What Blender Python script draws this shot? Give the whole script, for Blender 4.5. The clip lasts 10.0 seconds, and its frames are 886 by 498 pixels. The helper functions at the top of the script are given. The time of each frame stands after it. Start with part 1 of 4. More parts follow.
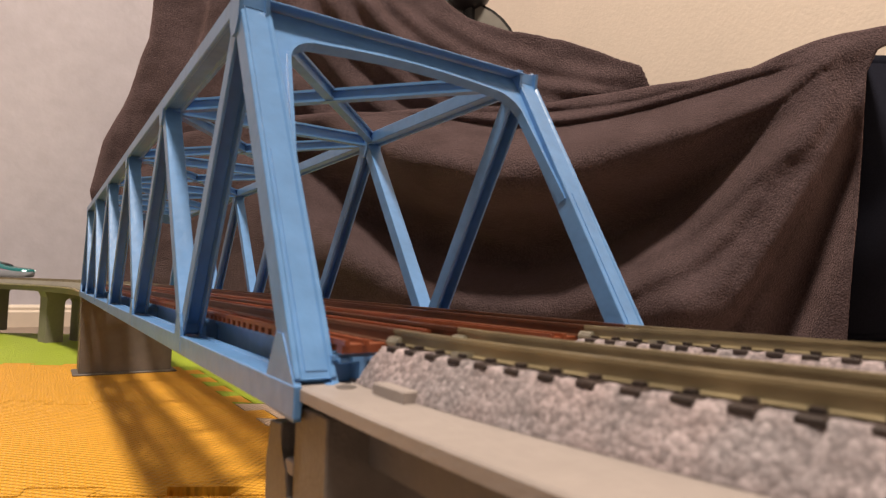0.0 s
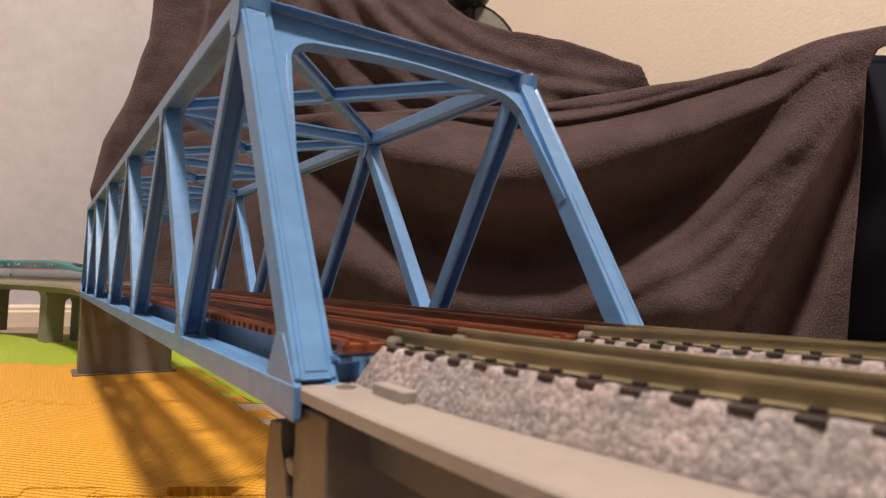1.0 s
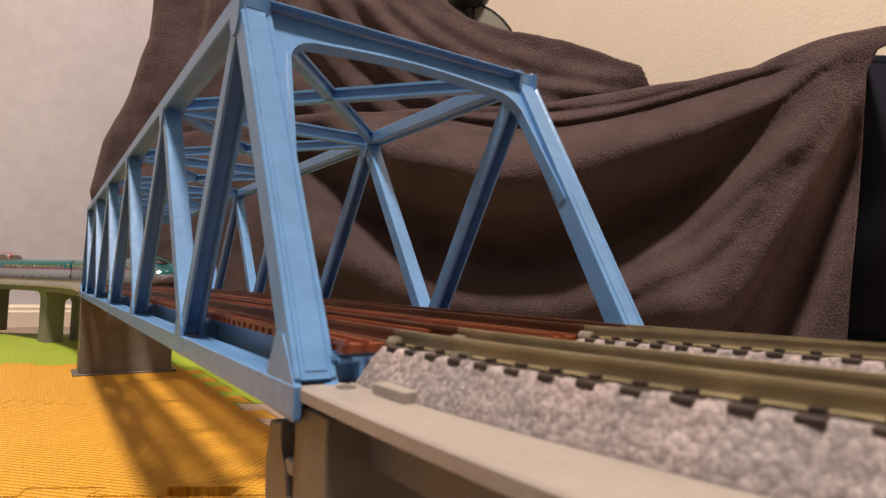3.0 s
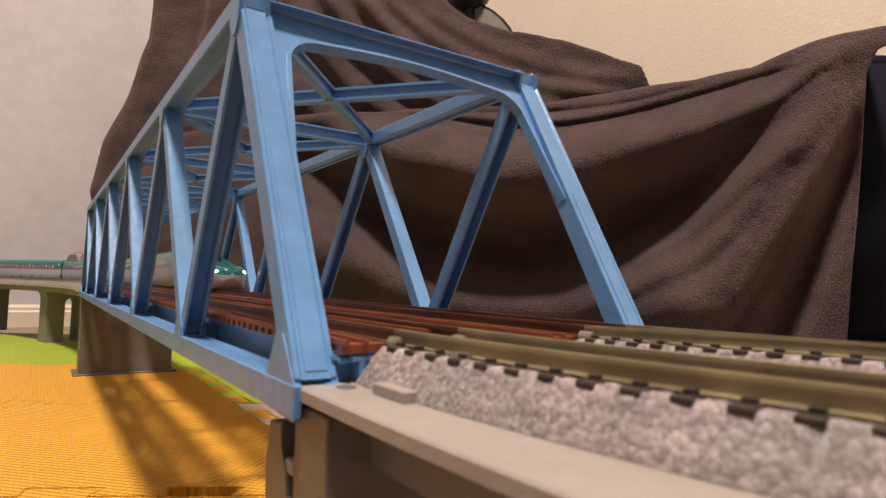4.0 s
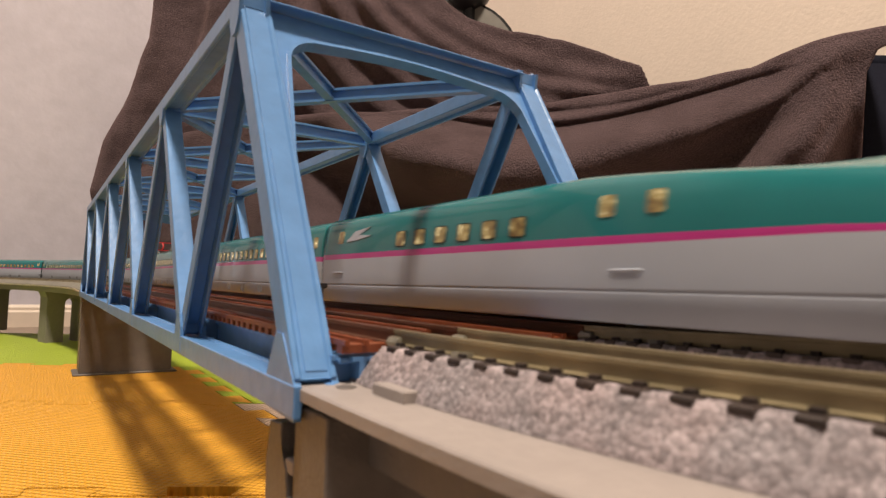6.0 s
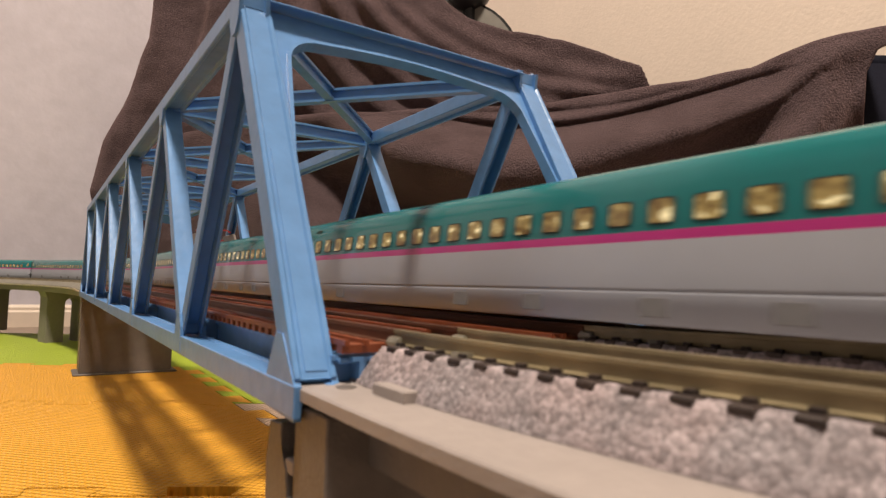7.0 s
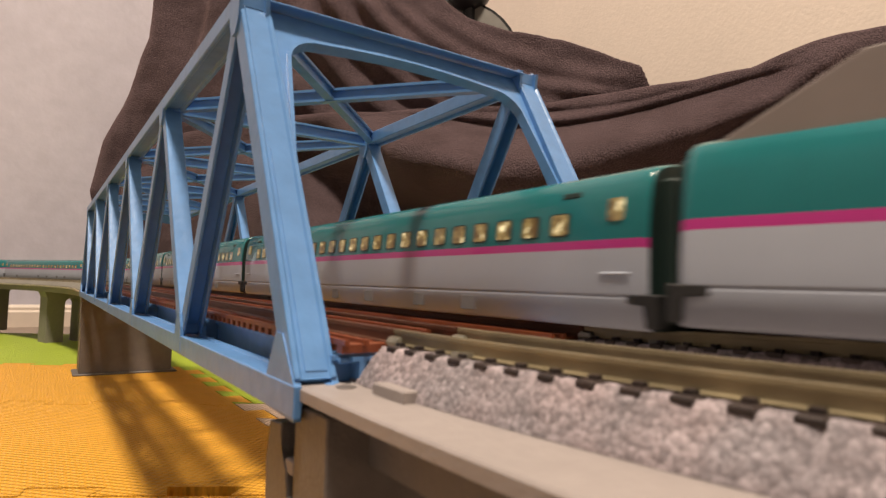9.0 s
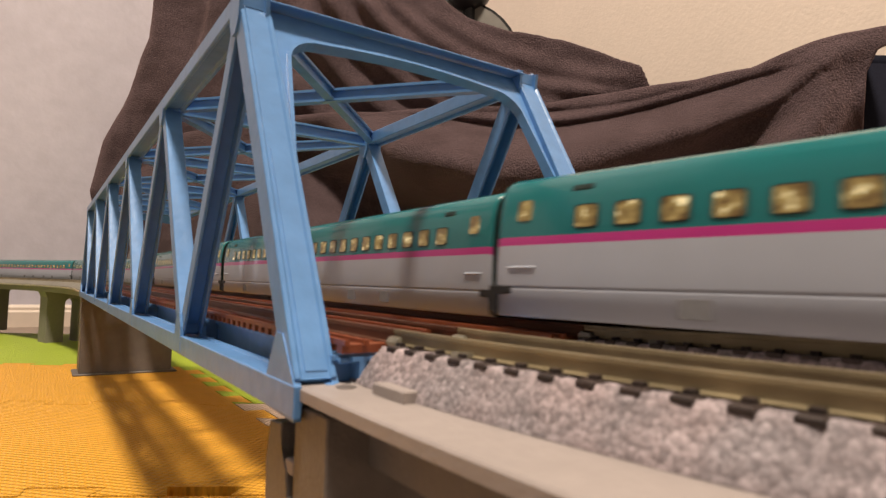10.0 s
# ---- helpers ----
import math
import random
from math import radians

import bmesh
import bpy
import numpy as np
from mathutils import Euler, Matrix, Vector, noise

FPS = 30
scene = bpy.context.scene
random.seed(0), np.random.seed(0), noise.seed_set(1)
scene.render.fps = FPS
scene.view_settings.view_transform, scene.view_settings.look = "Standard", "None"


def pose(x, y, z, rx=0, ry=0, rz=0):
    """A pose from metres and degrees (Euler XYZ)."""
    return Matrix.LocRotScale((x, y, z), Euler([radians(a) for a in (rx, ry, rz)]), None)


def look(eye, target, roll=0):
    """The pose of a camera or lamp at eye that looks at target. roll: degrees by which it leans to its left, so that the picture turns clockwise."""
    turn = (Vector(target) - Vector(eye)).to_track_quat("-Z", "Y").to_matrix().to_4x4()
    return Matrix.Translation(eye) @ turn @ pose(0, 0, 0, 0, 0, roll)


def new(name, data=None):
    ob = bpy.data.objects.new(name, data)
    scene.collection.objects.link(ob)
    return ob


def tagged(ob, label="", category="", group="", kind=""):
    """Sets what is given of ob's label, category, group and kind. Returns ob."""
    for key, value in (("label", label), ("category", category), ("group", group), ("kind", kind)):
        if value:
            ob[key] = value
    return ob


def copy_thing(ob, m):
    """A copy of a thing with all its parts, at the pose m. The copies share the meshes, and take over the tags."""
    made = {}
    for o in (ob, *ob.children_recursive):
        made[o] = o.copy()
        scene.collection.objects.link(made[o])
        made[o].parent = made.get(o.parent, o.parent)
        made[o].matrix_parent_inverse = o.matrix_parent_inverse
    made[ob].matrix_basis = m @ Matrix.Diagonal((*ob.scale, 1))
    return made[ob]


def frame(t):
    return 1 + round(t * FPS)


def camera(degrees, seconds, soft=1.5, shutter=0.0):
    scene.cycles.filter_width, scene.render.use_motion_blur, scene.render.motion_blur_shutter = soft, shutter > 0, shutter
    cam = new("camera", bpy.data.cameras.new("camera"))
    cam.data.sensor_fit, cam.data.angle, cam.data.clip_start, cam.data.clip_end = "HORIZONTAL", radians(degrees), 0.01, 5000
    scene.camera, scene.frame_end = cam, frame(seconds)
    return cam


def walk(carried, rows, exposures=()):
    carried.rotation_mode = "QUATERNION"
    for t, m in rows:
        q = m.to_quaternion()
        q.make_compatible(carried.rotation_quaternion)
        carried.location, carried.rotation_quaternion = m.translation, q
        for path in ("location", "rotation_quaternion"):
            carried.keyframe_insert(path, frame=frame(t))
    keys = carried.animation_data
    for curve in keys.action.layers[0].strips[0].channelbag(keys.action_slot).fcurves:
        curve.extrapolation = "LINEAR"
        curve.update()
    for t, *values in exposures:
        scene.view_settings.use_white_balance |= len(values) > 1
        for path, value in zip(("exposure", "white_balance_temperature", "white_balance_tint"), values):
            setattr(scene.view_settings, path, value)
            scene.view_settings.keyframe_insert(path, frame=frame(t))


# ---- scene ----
cam = camera(72.8682, 10.0, soft=1.3, shutter=0.28)
EYE = Vector((-0.023485, -0.053603, 0.013497))
YAW, PITCH, ROLL = radians(33.7033), radians(3.4273), 1.5762
AIM = Vector((math.sin(YAW) * math.cos(PITCH), math.cos(YAW) * math.cos(PITCH), math.sin(PITCH)))
cam.data.dof.use_dof, cam.data.dof.focus_distance, cam.data.dof.aperture_fstop = True, 0.26, 58.0
walk(cam, [(0.0, look(EYE, EYE + AIM, ROLL)), (10.0, look(EYE, EYE + AIM, ROLL))])

# ---- light: one ceiling lamp over the room, dim night sky outside ----
world = bpy.data.worlds.new("world")
scene.world = world
world.use_nodes = True
world.node_tree.nodes["Background"].inputs[0].default_value = (0.5, 0.42, 0.36, 1)
world.node_tree.nodes["Background"].inputs[1].default_value = 0.05
LAMP_AT = Vector((-0.34, -0.36, 2.30))
lamp = new("ceiling_lamp_light", bpy.data.lights.new("ceiling_lamp_light", "AREA"))
lamp.data.shape, lamp.data.size = "DISK", 0.34
lamp.data.energy, lamp.data.color = 92, (1.0, 0.845, 0.69)
lamp.matrix_world = look(LAMP_AT - Vector((0, 0, 0.05)), LAMP_AT - Vector((0, 0, 1)))
scene.view_settings.exposure = 0.0

# ---- materials ----
MM = 0.001


def material(name, colour, rough=0.5, metal=0.0, grain=0.0, scale=400.0, bump=0.0, bump_scale=1500.0,
             stain=0.0, stain_scale=40.0, emit=None, strength=0.0, sheen=0.0, island=0.0, coat=0.0):
    """A surface with fine grain, broader staining and fine relief, in object metres."""
    m = bpy.data.materials.new(name)
    m.use_nodes = True
    nt = m.node_tree
    b = nt.nodes["Principled BSDF"]
    b.inputs["Roughness"].default_value = rough
    b.inputs["Metallic"].default_value = metal
    b.inputs["Sheen Weight"].default_value = sheen
    b.inputs["Coat Weight"].default_value = coat
    geo = nt.nodes.new("ShaderNodeTexCoord")
    rgb = nt.nodes.new("ShaderNodeRGB")
    rgb.outputs[0].default_value = (*colour, 1)
    out = rgb.outputs[0]

    def vary(source, amount, color):
        mixer = nt.nodes.new("ShaderNodeMix")
        mixer.data_type, mixer.blend_type = "RGBA", "MULTIPLY"
        mixer.inputs[0].default_value = 1.0
        ramp = nt.nodes.new("ShaderNodeMapRange")
        ramp.inputs[1].default_value, ramp.inputs[2].default_value = 0.25, 0.75
        ramp.inputs[3].default_value, ramp.inputs[4].default_value = 1 - amount, 1 + amount * 0.6
        nt.links.new(source, ramp.inputs[0])
        nt.links.new(color, mixer.inputs[6])
        nt.links.new(ramp.outputs[0], mixer.inputs[7])
        return mixer.outputs[2]

    def texture(size, detail):
        n = nt.nodes.new("ShaderNodeTexNoise")
        n.inputs["Scale"].default_value, n.inputs["Detail"].default_value = size, detail
        nt.links.new(geo.outputs["Object"], n.inputs["Vector"])
        return n.outputs[0]
    if grain:
        out = vary(texture(scale, 4), grain, out)
    if stain:
        out = vary(texture(stain_scale, 3), stain, out)
    if island:
        info = nt.nodes.new("ShaderNodeObjectInfo")
        out = vary(info.outputs["Random"], island, out)
    nt.links.new(out, b.inputs["Base Color"])
    if bump:
        bp = nt.nodes.new("ShaderNodeBump")
        bp.inputs["Strength"].default_value = bump
        bp.inputs["Distance"].default_value = 0.0005
        nt.links.new(texture(bump_scale, 3), bp.inputs["Height"])
        nt.links.new(bp.outputs[0], b.inputs["Normal"])
    if emit:
        b.inputs["Emission Color"].default_value = (*emit, 1)
        b.inputs["Emission Strength"].default_value = strength
    return m


BLUE = material("blue_paint", (0.108, 0.262, 0.55), 0.33, grain=0.10, scale=350, stain=0.16, stain_scale=60, bump=0.22, bump_scale=380)
RED = material("rust_red_plastic", (0.225, 0.055, 0.018), 0.42, grain=0.15, scale=500, stain=0.2, stain_scale=80, bump=0.2)
BROWN_RAIL = material("browned_rail", (0.16, 0.075, 0.045), 0.30, metal=0.5, grain=0.2, scale=300, stain=0.3, stain_scale=50)
RAIL = material("nickel_rail", (0.32, 0.265, 0.16), 0.42, metal=0.4, grain=0.15, scale=250, stain=0.35, stain_scale=120)
JOINER = material("clear_joiner_plastic", (0.22, 0.20, 0.155), 0.07, grain=0.25, scale=300, coat=0.6)
SLEEPER = material("sleeper_plastic", (0.034, 0.022, 0.019), 0.6, grain=0.2, scale=700, island=0.2)
CONCRETE = material("beige_deck_plastic", (0.315, 0.277, 0.262), 0.55, grain=0.06, scale=500, stain=0.08, stain_scale=60, bump=0.15)
# deck plastic darkened: the shade under the deck is put into this colour
GIRDER_SHADE = material("girder_painted_shade", (0.15, 0.138, 0.135), 0.6, grain=0.08, scale=400, stain=0.1, stain_scale=50, bump=0.2)
GREYDECK = material("olive_grey_deck_plastic", (0.25, 0.235, 0.195), 0.6, grain=0.08, scale=400, stain=0.12, stain_scale=30, bump=0.2)
PIER = material("taupe_pier_plastic", (0.140, 0.122, 0.112), 0.5, grain=0.12, scale=300, stain=0.2, stain_scale=50, bump=0.3)
WALL_A = material("pale_lilac_wallpaper", (0.53, 0.505, 0.57), 0.85, grain=0.07, scale=60, stain=0.07, stain_scale=14, bump=0.5, bump_scale=160)
WALL_B = material("embossed_beige_wallpaper", (0.76, 0.655, 0.56), 0.85, grain=0.04, scale=90, stain=0.04, stain_scale=7, bump=0.4, bump_scale=190)
# for the unseen south and west walls, kept dark to cut fill light
WALL_C = material("unseen_dark_wall", (0.15, 0.145, 0.14), 0.85, grain=0.06, scale=60, stain=0.05, stain_scale=9)
for nd in WALL_B.node_tree.nodes:
    if nd.type == "BUMP":
        nd.inputs["Distance"].default_value = 0.0012
# unseen ceiling, darkened so that it bounces little light back
CEIL = material("ceiling_dark_grey", (0.19, 0.18, 0.165), 0.9, grain=0.04, scale=60)
WOODFLOOR = material("pale_wood_floor", (0.27, 0.205, 0.16), 0.45, grain=0.15, scale=40, stain=0.1, stain_scale=8)
WHITE_TRIM = material("cream_baseboard", (0.68, 0.58, 0.49), 0.5, grain=0.05, scale=60)
NAVY = material("navy_fabric", (0.012, 0.013, 0.022), 0.95, grain=0.3, scale=700, bump=0.4)
NAVY.node_tree.nodes["Principled BSDF"].inputs["Specular IOR Level"].default_value = 0.08
DARKPLASTIC = material("black_plastic", (0.012, 0.012, 0.013), 0.4, grain=0.2, scale=300)
GREYPLASTIC = material("grey_plastic", (0.22, 0.21, 0.19), 0.5, grain=0.1, scale=120)
TRAIN_GREEN = material("train_green", (0.010, 0.150, 0.162), 0.25, grain=0.05, scale=200, coat=0.3)
TRAIN_PINK = material("train_pink", (0.46, 0.032, 0.22), 0.3, grain=0.04, scale=200, coat=0.3)
TRAIN_WHITE = material("train_white", (0.40, 0.43, 0.50), 0.40, grain=0.04, scale=150, stain=0.05, stain_scale=30, coat=0.15)
TRAIN_GREY = material("train_skirt_grey", (0.37, 0.395, 0.46), 0.5, grain=0.05, scale=150, stain=0.08, stain_scale=30)
TRAIN_DARK = material("train_underframe", (0.015, 0.014, 0.014), 0.6, grain=0.2, scale=300)
GANGWAY = material("gangway_dark_green", (0.006, 0.022, 0.018), 0.6, grain=0.2, scale=300)
VENT = material("train_vent_grey", (0.19, 0.19, 0.20), 0.6, grain=0.15, scale=900)
CABGLASS = material("cab_glass", (0.010, 0.010, 0.012), 0.08)
HEADLAMP = material("headlamp_glow", (0.8, 0.9, 0.9), 0.3, emit=(0.72, 1.0, 0.88), strength=2.6)
CABLAMP = material("cab_lamp_glow", (0.8, 0.9, 0.9), 0.3, emit=(0.95, 1.0, 1.0), strength=3.0)
PANTO_COVER = material("pantograph_cover_grey", (0.184, 0.153, 0.140), 0.5, grain=0.06, scale=300)
PANTO_GREY = material("pantograph_grey", (0.09, 0.085, 0.085), 0.5, grain=0.05, scale=300)
DECKLIGHT = material("pale_deck_panel_plastic", (0.44, 0.39, 0.29), 0.6, grain=0.08, scale=400, stain=0.12, stain_scale=30)
PANTO_RED = material("pantograph_red", (0.55, 0.03, 0.03), 0.4, grain=0.05, scale=300)


def lit_window():
    """Yellow-lit interior behind glass, darker seat shapes and bright lamp glints."""
    m = bpy.data.materials.new("lit_window")
    m.use_nodes = True
    nt = m.node_tree
    b = nt.nodes["Principled BSDF"]
    b.inputs["Roughness"].default_value = 0.12
    tc = nt.nodes.new("ShaderNodeTexCoord")
    info = nt.nodes.new("ShaderNodeObjectInfo")
    add = nt.nodes.new("ShaderNodeVectorMath")
    add.operation = "ADD"
    nt.links.new(tc.outputs["Object"], add.inputs[0])
    nt.links.new(info.outputs["Random"], add.inputs[1])
    n = nt.nodes.new("ShaderNodeTexNoise")
    n.inputs["Scale"].default_value, n.inputs["Detail"].default_value = 620, 2
    nt.links.new(add.outputs[0], n.inputs["Vector"])
    ramp = nt.nodes.new("ShaderNodeValToRGB")
    ramp.color_ramp.elements[0].position, ramp.color_ramp.elements[0].color = 0.38, (0.10, 0.045, 0.010, 1)
    ramp.color_ramp.elements[1].position, ramp.color_ramp.elements[1].color = 0.60, (0.46, 0.31, 0.10, 1)
    e = ramp.color_ramp.elements.new(0.72)
    e.color = (1.9, 1.55, 0.85, 1)
    nt.links.new(n.outputs[0], ramp.inputs[0])
    b.inputs["Base Color"].default_value = (0.08, 0.06, 0.03, 1)
    nt.links.new(ramp.outputs[0], b.inputs["Emission Color"])
    b.inputs["Emission Strength"].default_value = 0.6
    return m


WINDOW_LIT = lit_window()


def ballast_material():
    """Painted plastic stones: pinkish and grey grains in patches, dark joints between them."""
    m = bpy.data.materials.new("ballast")
    m.use_nodes = True
    nt = m.node_tree
    b = nt.nodes["Principled BSDF"]
    b.inputs["Roughness"].default_value = 0.85
    tc = nt.nodes.new("ShaderNodeTexCoord")

    def cells(scale):
        v = nt.nodes.new("ShaderNodeTexVoronoi")
        v.inputs["Scale"].default_value = scale
        nt.links.new(tc.outputs["Object"], v.inputs["Vector"])
        return v

    def mix(kind, factor, one, two):
        x = nt.nodes.new("ShaderNodeMix")
        x.data_type, x.blend_type = "RGBA", kind
        for socket, value in ((0, factor), (6, one), (7, two)):
            if isinstance(value, (float, tuple)):
                x.inputs[socket].default_value = value
            else:
                nt.links.new(value, x.inputs[socket])
        return x.outputs[2]

    def spread(source, lo, hi, a0, a1):
        r = nt.nodes.new("ShaderNodeMapRange")
        for i, value in enumerate((lo, hi, a0, a1)):
            r.inputs[i + 1].default_value = value
        nt.links.new(source, r.inputs[0])
        return r.outputs[0]
    big, small = cells(1800), cells(3600)
    tone = nt.nodes.new("ShaderNodeSeparateColor")
    nt.links.new(big.outputs["Color"], tone.inputs[0])
    fine = nt.nodes.new("ShaderNodeSeparateColor")
    nt.links.new(small.outputs["Color"], fine.inputs[0])
    patch = nt.nodes.new("ShaderNodeTexNoise")
    patch.inputs["Scale"].default_value, patch.inputs["Detail"].default_value = 150, 3
    nt.links.new(tc.outputs["Object"], patch.inputs["Vector"])
    stone = mix("MIX", spread(patch.outputs[0], 0.34, 0.68, 0.0, 1.0), (0.352, 0.288, 0.298, 1), (0.275, 0.246, 0.262, 1))
    stone = mix("MULTIPLY", 1.0, stone, spread(tone.outputs[0], 0.0, 1.0, 0.68, 1.2))
    stone = mix("MULTIPLY", 1.0, stone, spread(fine.outputs[0], 0.0, 1.0, 0.72, 1.2))
    stone = mix("MULTIPLY", 1.0, stone, spread(big.outputs["Distance"], 0.5, 0.85, 1.0, 0.72))
    nt.links.new(stone, b.inputs["Base Color"])
    bp = nt.nodes.new("ShaderNodeBump")
    bp.inputs["Strength"].default_value, bp.inputs["Distance"].default_value = 0.5, 0.00025
    bp.invert = True
    nt.links.new(big.outputs["Distance"], bp.inputs["Height"])
    nt.links.new(bp.outputs[0], b.inputs["Normal"])
    return m


BALLAST = ballast_material()


def foam(name, colour):
    """EVA foam with a fine woven emboss."""
    m = material(name, colour, 0.55, grain=0.06, scale=90, stain=0.06, stain_scale=14)
    nt = m.node_tree
    tc = nt.nodes.new("ShaderNodeTexCoord")
    heights = []
    for axis in (0, 1):
        sep = nt.nodes.new("ShaderNodeSeparateXYZ")
        nt.links.new(tc.outputs["Object"], sep.inputs[0])
        mul = nt.nodes.new("ShaderNodeMath")
        mul.operation = "MULTIPLY"
        mul.inputs[1].default_value = 2 * math.pi / 0.0036
        nt.links.new(sep.outputs[axis], mul.inputs[0])
        s = nt.nodes.new("ShaderNodeMath")
        s.operation = "SINE"
        nt.links.new(mul.outputs[0], s.inputs[0])
        heights.append(s.outputs[0])
    pr = nt.nodes.new("ShaderNodeMath")
    pr.operation = "MULTIPLY"
    nt.links.new(heights[0], pr.inputs[0])
    nt.links.new(heights[1], pr.inputs[1])
    bp = nt.nodes.new("ShaderNodeBump")
    bp.inputs["Strength"].default_value, bp.inputs["Distance"].default_value = 0.95, 0.0010
    nt.links.new(pr.outputs[0], bp.inputs["Height"])
    nt.links.new(bp.outputs[0], nt.nodes["Principled BSDF"].inputs["Normal"])
    return m


FOAM_YELLOW = foam("yellow_foam", (0.84, 0.41, 0.030))
FOAM_GREEN = foam("green_foam", (0.42, 0.55, 0.035))
FOAM_CREAM = foam("cream_foam", (0.60, 0.45, 0.35))


def fleece_material():
    m = material("brown_fleece", (0.088, 0.063, 0.068), 1.0, grain=0.55, scale=620, stain=0.28, stain_scale=22, sheen=0.3,
                 bump=1.0, bump_scale=560)
    b = m.node_tree.nodes["Principled BSDF"]
    b.inputs["Sheen Roughness"].default_value = 0.4
    b.inputs["Specular IOR Level"].default_value = 0.04
    b.inputs["Sheen Tint"].default_value = (0.64, 0.44, 0.43, 1)
    for nd in m.node_tree.nodes:
        if nd.type == "BUMP":
            nd.inputs["Distance"].default_value = 0.0022
    return m


FLEECE = fleece_material()


# ---- mesh helpers, all in millimetres ----
def part(name, bm, mat, parent=None, label="", smooth=False):
    me = bpy.data.meshes.new(name)
    bmesh.ops.recalc_face_normals(bm, faces=bm.faces)
    if smooth:
        for f in bm.faces:
            f.smooth = True
    bm.to_mesh(me)
    bm.free()
    for one in (mat if isinstance(mat, (list, tuple)) else [mat]):
        me.materials.append(one)
    ob = new(name, me)
    if parent:
        ob.parent = parent
    if label:
        tagged(ob, label)
    return ob


def shared(name, mesh, parent, m=None):
    ob = new(name, mesh)
    ob.parent = parent
    if m is not None:
        ob.matrix_basis = m
    return ob


def empty(name, at=(0, 0, 0)):
    ob = new(name)
    ob.location = [c * MM for c in at]
    return ob


def hexa(bm, pts):
    """A solid of eight corners: four round the start, four round the end."""
    v = [bm.verts.new([c * MM for c in p]) for p in pts]
    for q in ((0, 3, 2, 1), (4, 5, 6, 7), (0, 1, 5, 4), (1, 2, 6, 5), (2, 3, 7, 6), (3, 0, 4, 7)):
        bm.faces.new([v[i] for i in q])


def box(bm, x0, x1, y0, y1, z0, z1):
    hexa(bm, [(x0, y0, z0), (x1, y0, z0), (x1, y1, z0), (x0, y1, z0), (x0, y0, z1), (x1, y0, z1), (x1, y1, z1), (x0, y1, z1)])


def bar(bm, a, b, side, w, n, shift_side=0.0, shift_n=0.0):
    """A straight bar from a to b: w wide along 'side', n thick across it."""
    a, b, side = Vector(a), Vector(b), Vector(side).normalized()
    d = (b - a).normalized()
    nor = d.cross(side).normalized()
    o = side * shift_side + nor * shift_n
    pts = []
    for e in (a, b):
        for s, k in ((-1, -1), (1, -1), (1, 1), (-1, 1)):
            pts.append(e + o + side * (s * w / 2) + nor * (k * n / 2))
    hexa(bm, pts)


def profile_bar(bm, a, b, side, outline):
    """A rolled section from a to b; the outline is (along 'side', across it)."""
    a, b, side = Vector(a), Vector(b), Vector(side).normalized()
    nor = (b - a).normalized().cross(side).normalized()
    rings = [[bm.verts.new((e + side * u + nor * v) * MM) for u, v in outline] for e in (a, b)]
    n = len(outline)
    for i in range(n):
        bm.faces.new((rings[0][i], rings[0][(i + 1) % n], rings[1][(i + 1) % n], rings[1][i]))
    for r in rings:
        bm.faces.new(r)


def h_outline(w, d, flange, web):
    """An H lying between two side flanges: w over all, d deep."""
    i, h = w / 2 - flange, d / 2
    return [(-w / 2, -h), (-i, -h), (-i, -web / 2), (i, -web / 2), (i, -h), (w / 2, -h),
            (w / 2, h), (i, h), (i, web / 2), (-i, web / 2), (-i, h), (-w / 2, h)]


def bevel(bm, width, segments=1):
    bmesh.ops.bevel(bm, geom=bm.edges[:], offset=width * MM, segments=segments, affect="EDGES", clamp_overlap=True)


def prism(bm, outline, axis, lo, hi, frame_m=None):
    """An outline of 2D points pushed along an axis ('x', 'y' or 'z')."""
    def place(p, k):
        q = {"x": (k, p[0], p[1]), "y": (p[0], k, p[1]), "z": (p[0], p[1], k)}[axis]
        q = Vector(q)
        return (frame_m @ q if frame_m else q) * MM
    lows = [bm.verts.new(place(p, lo)) for p in outline]
    highs = [bm.verts.new(place(p, hi)) for p in outline]
    bm.faces.new(lows)
    bm.faces.new(highs)
    n = len(outline)
    for i in range(n):
        bm.faces.new((lows[i], lows[(i + 1) % n], highs[(i + 1) % n], highs[i]))


# ---- the run of the railway ----
X_NEAR, X_FAR, TIE_Z, RAIL_Z = 15.5, 46.8, 6.6, 8.3
X_MID = (X_NEAR + X_FAR) / 2
BEND_IN, R_IN = 6.0, 540.0          # right-hand bend after the bridge (radius of the far track)
BEND_OUT, R_OUT, ARC_OUT, R_BACK = 510.0, 600.0, 420.0, 250.0


def ease(x):
    x = max(0.0, min(1.0, x))
    return x * x * (3 - 2 * x)


def cant(s):
    """Banking of the inner track in radians as it runs into the near bend."""
    return radians(4.0) * ease((BEND_IN + 6 - s) / 48)


def banked(u, w, s, x0):
    """An outline point (across, up) of the inner track, tilted about the foot of its ballast."""
    if x0 != X_FAR or s > BEND_IN + 6:
        return u, w
    c, pivot = cant(s), 9.0
    return pivot + (u - pivot) * math.cos(c) + (w - 2.2) * math.sin(c), 2.2 + (pivot - u) * math.sin(c) + (w - 2.2) * math.cos(c)


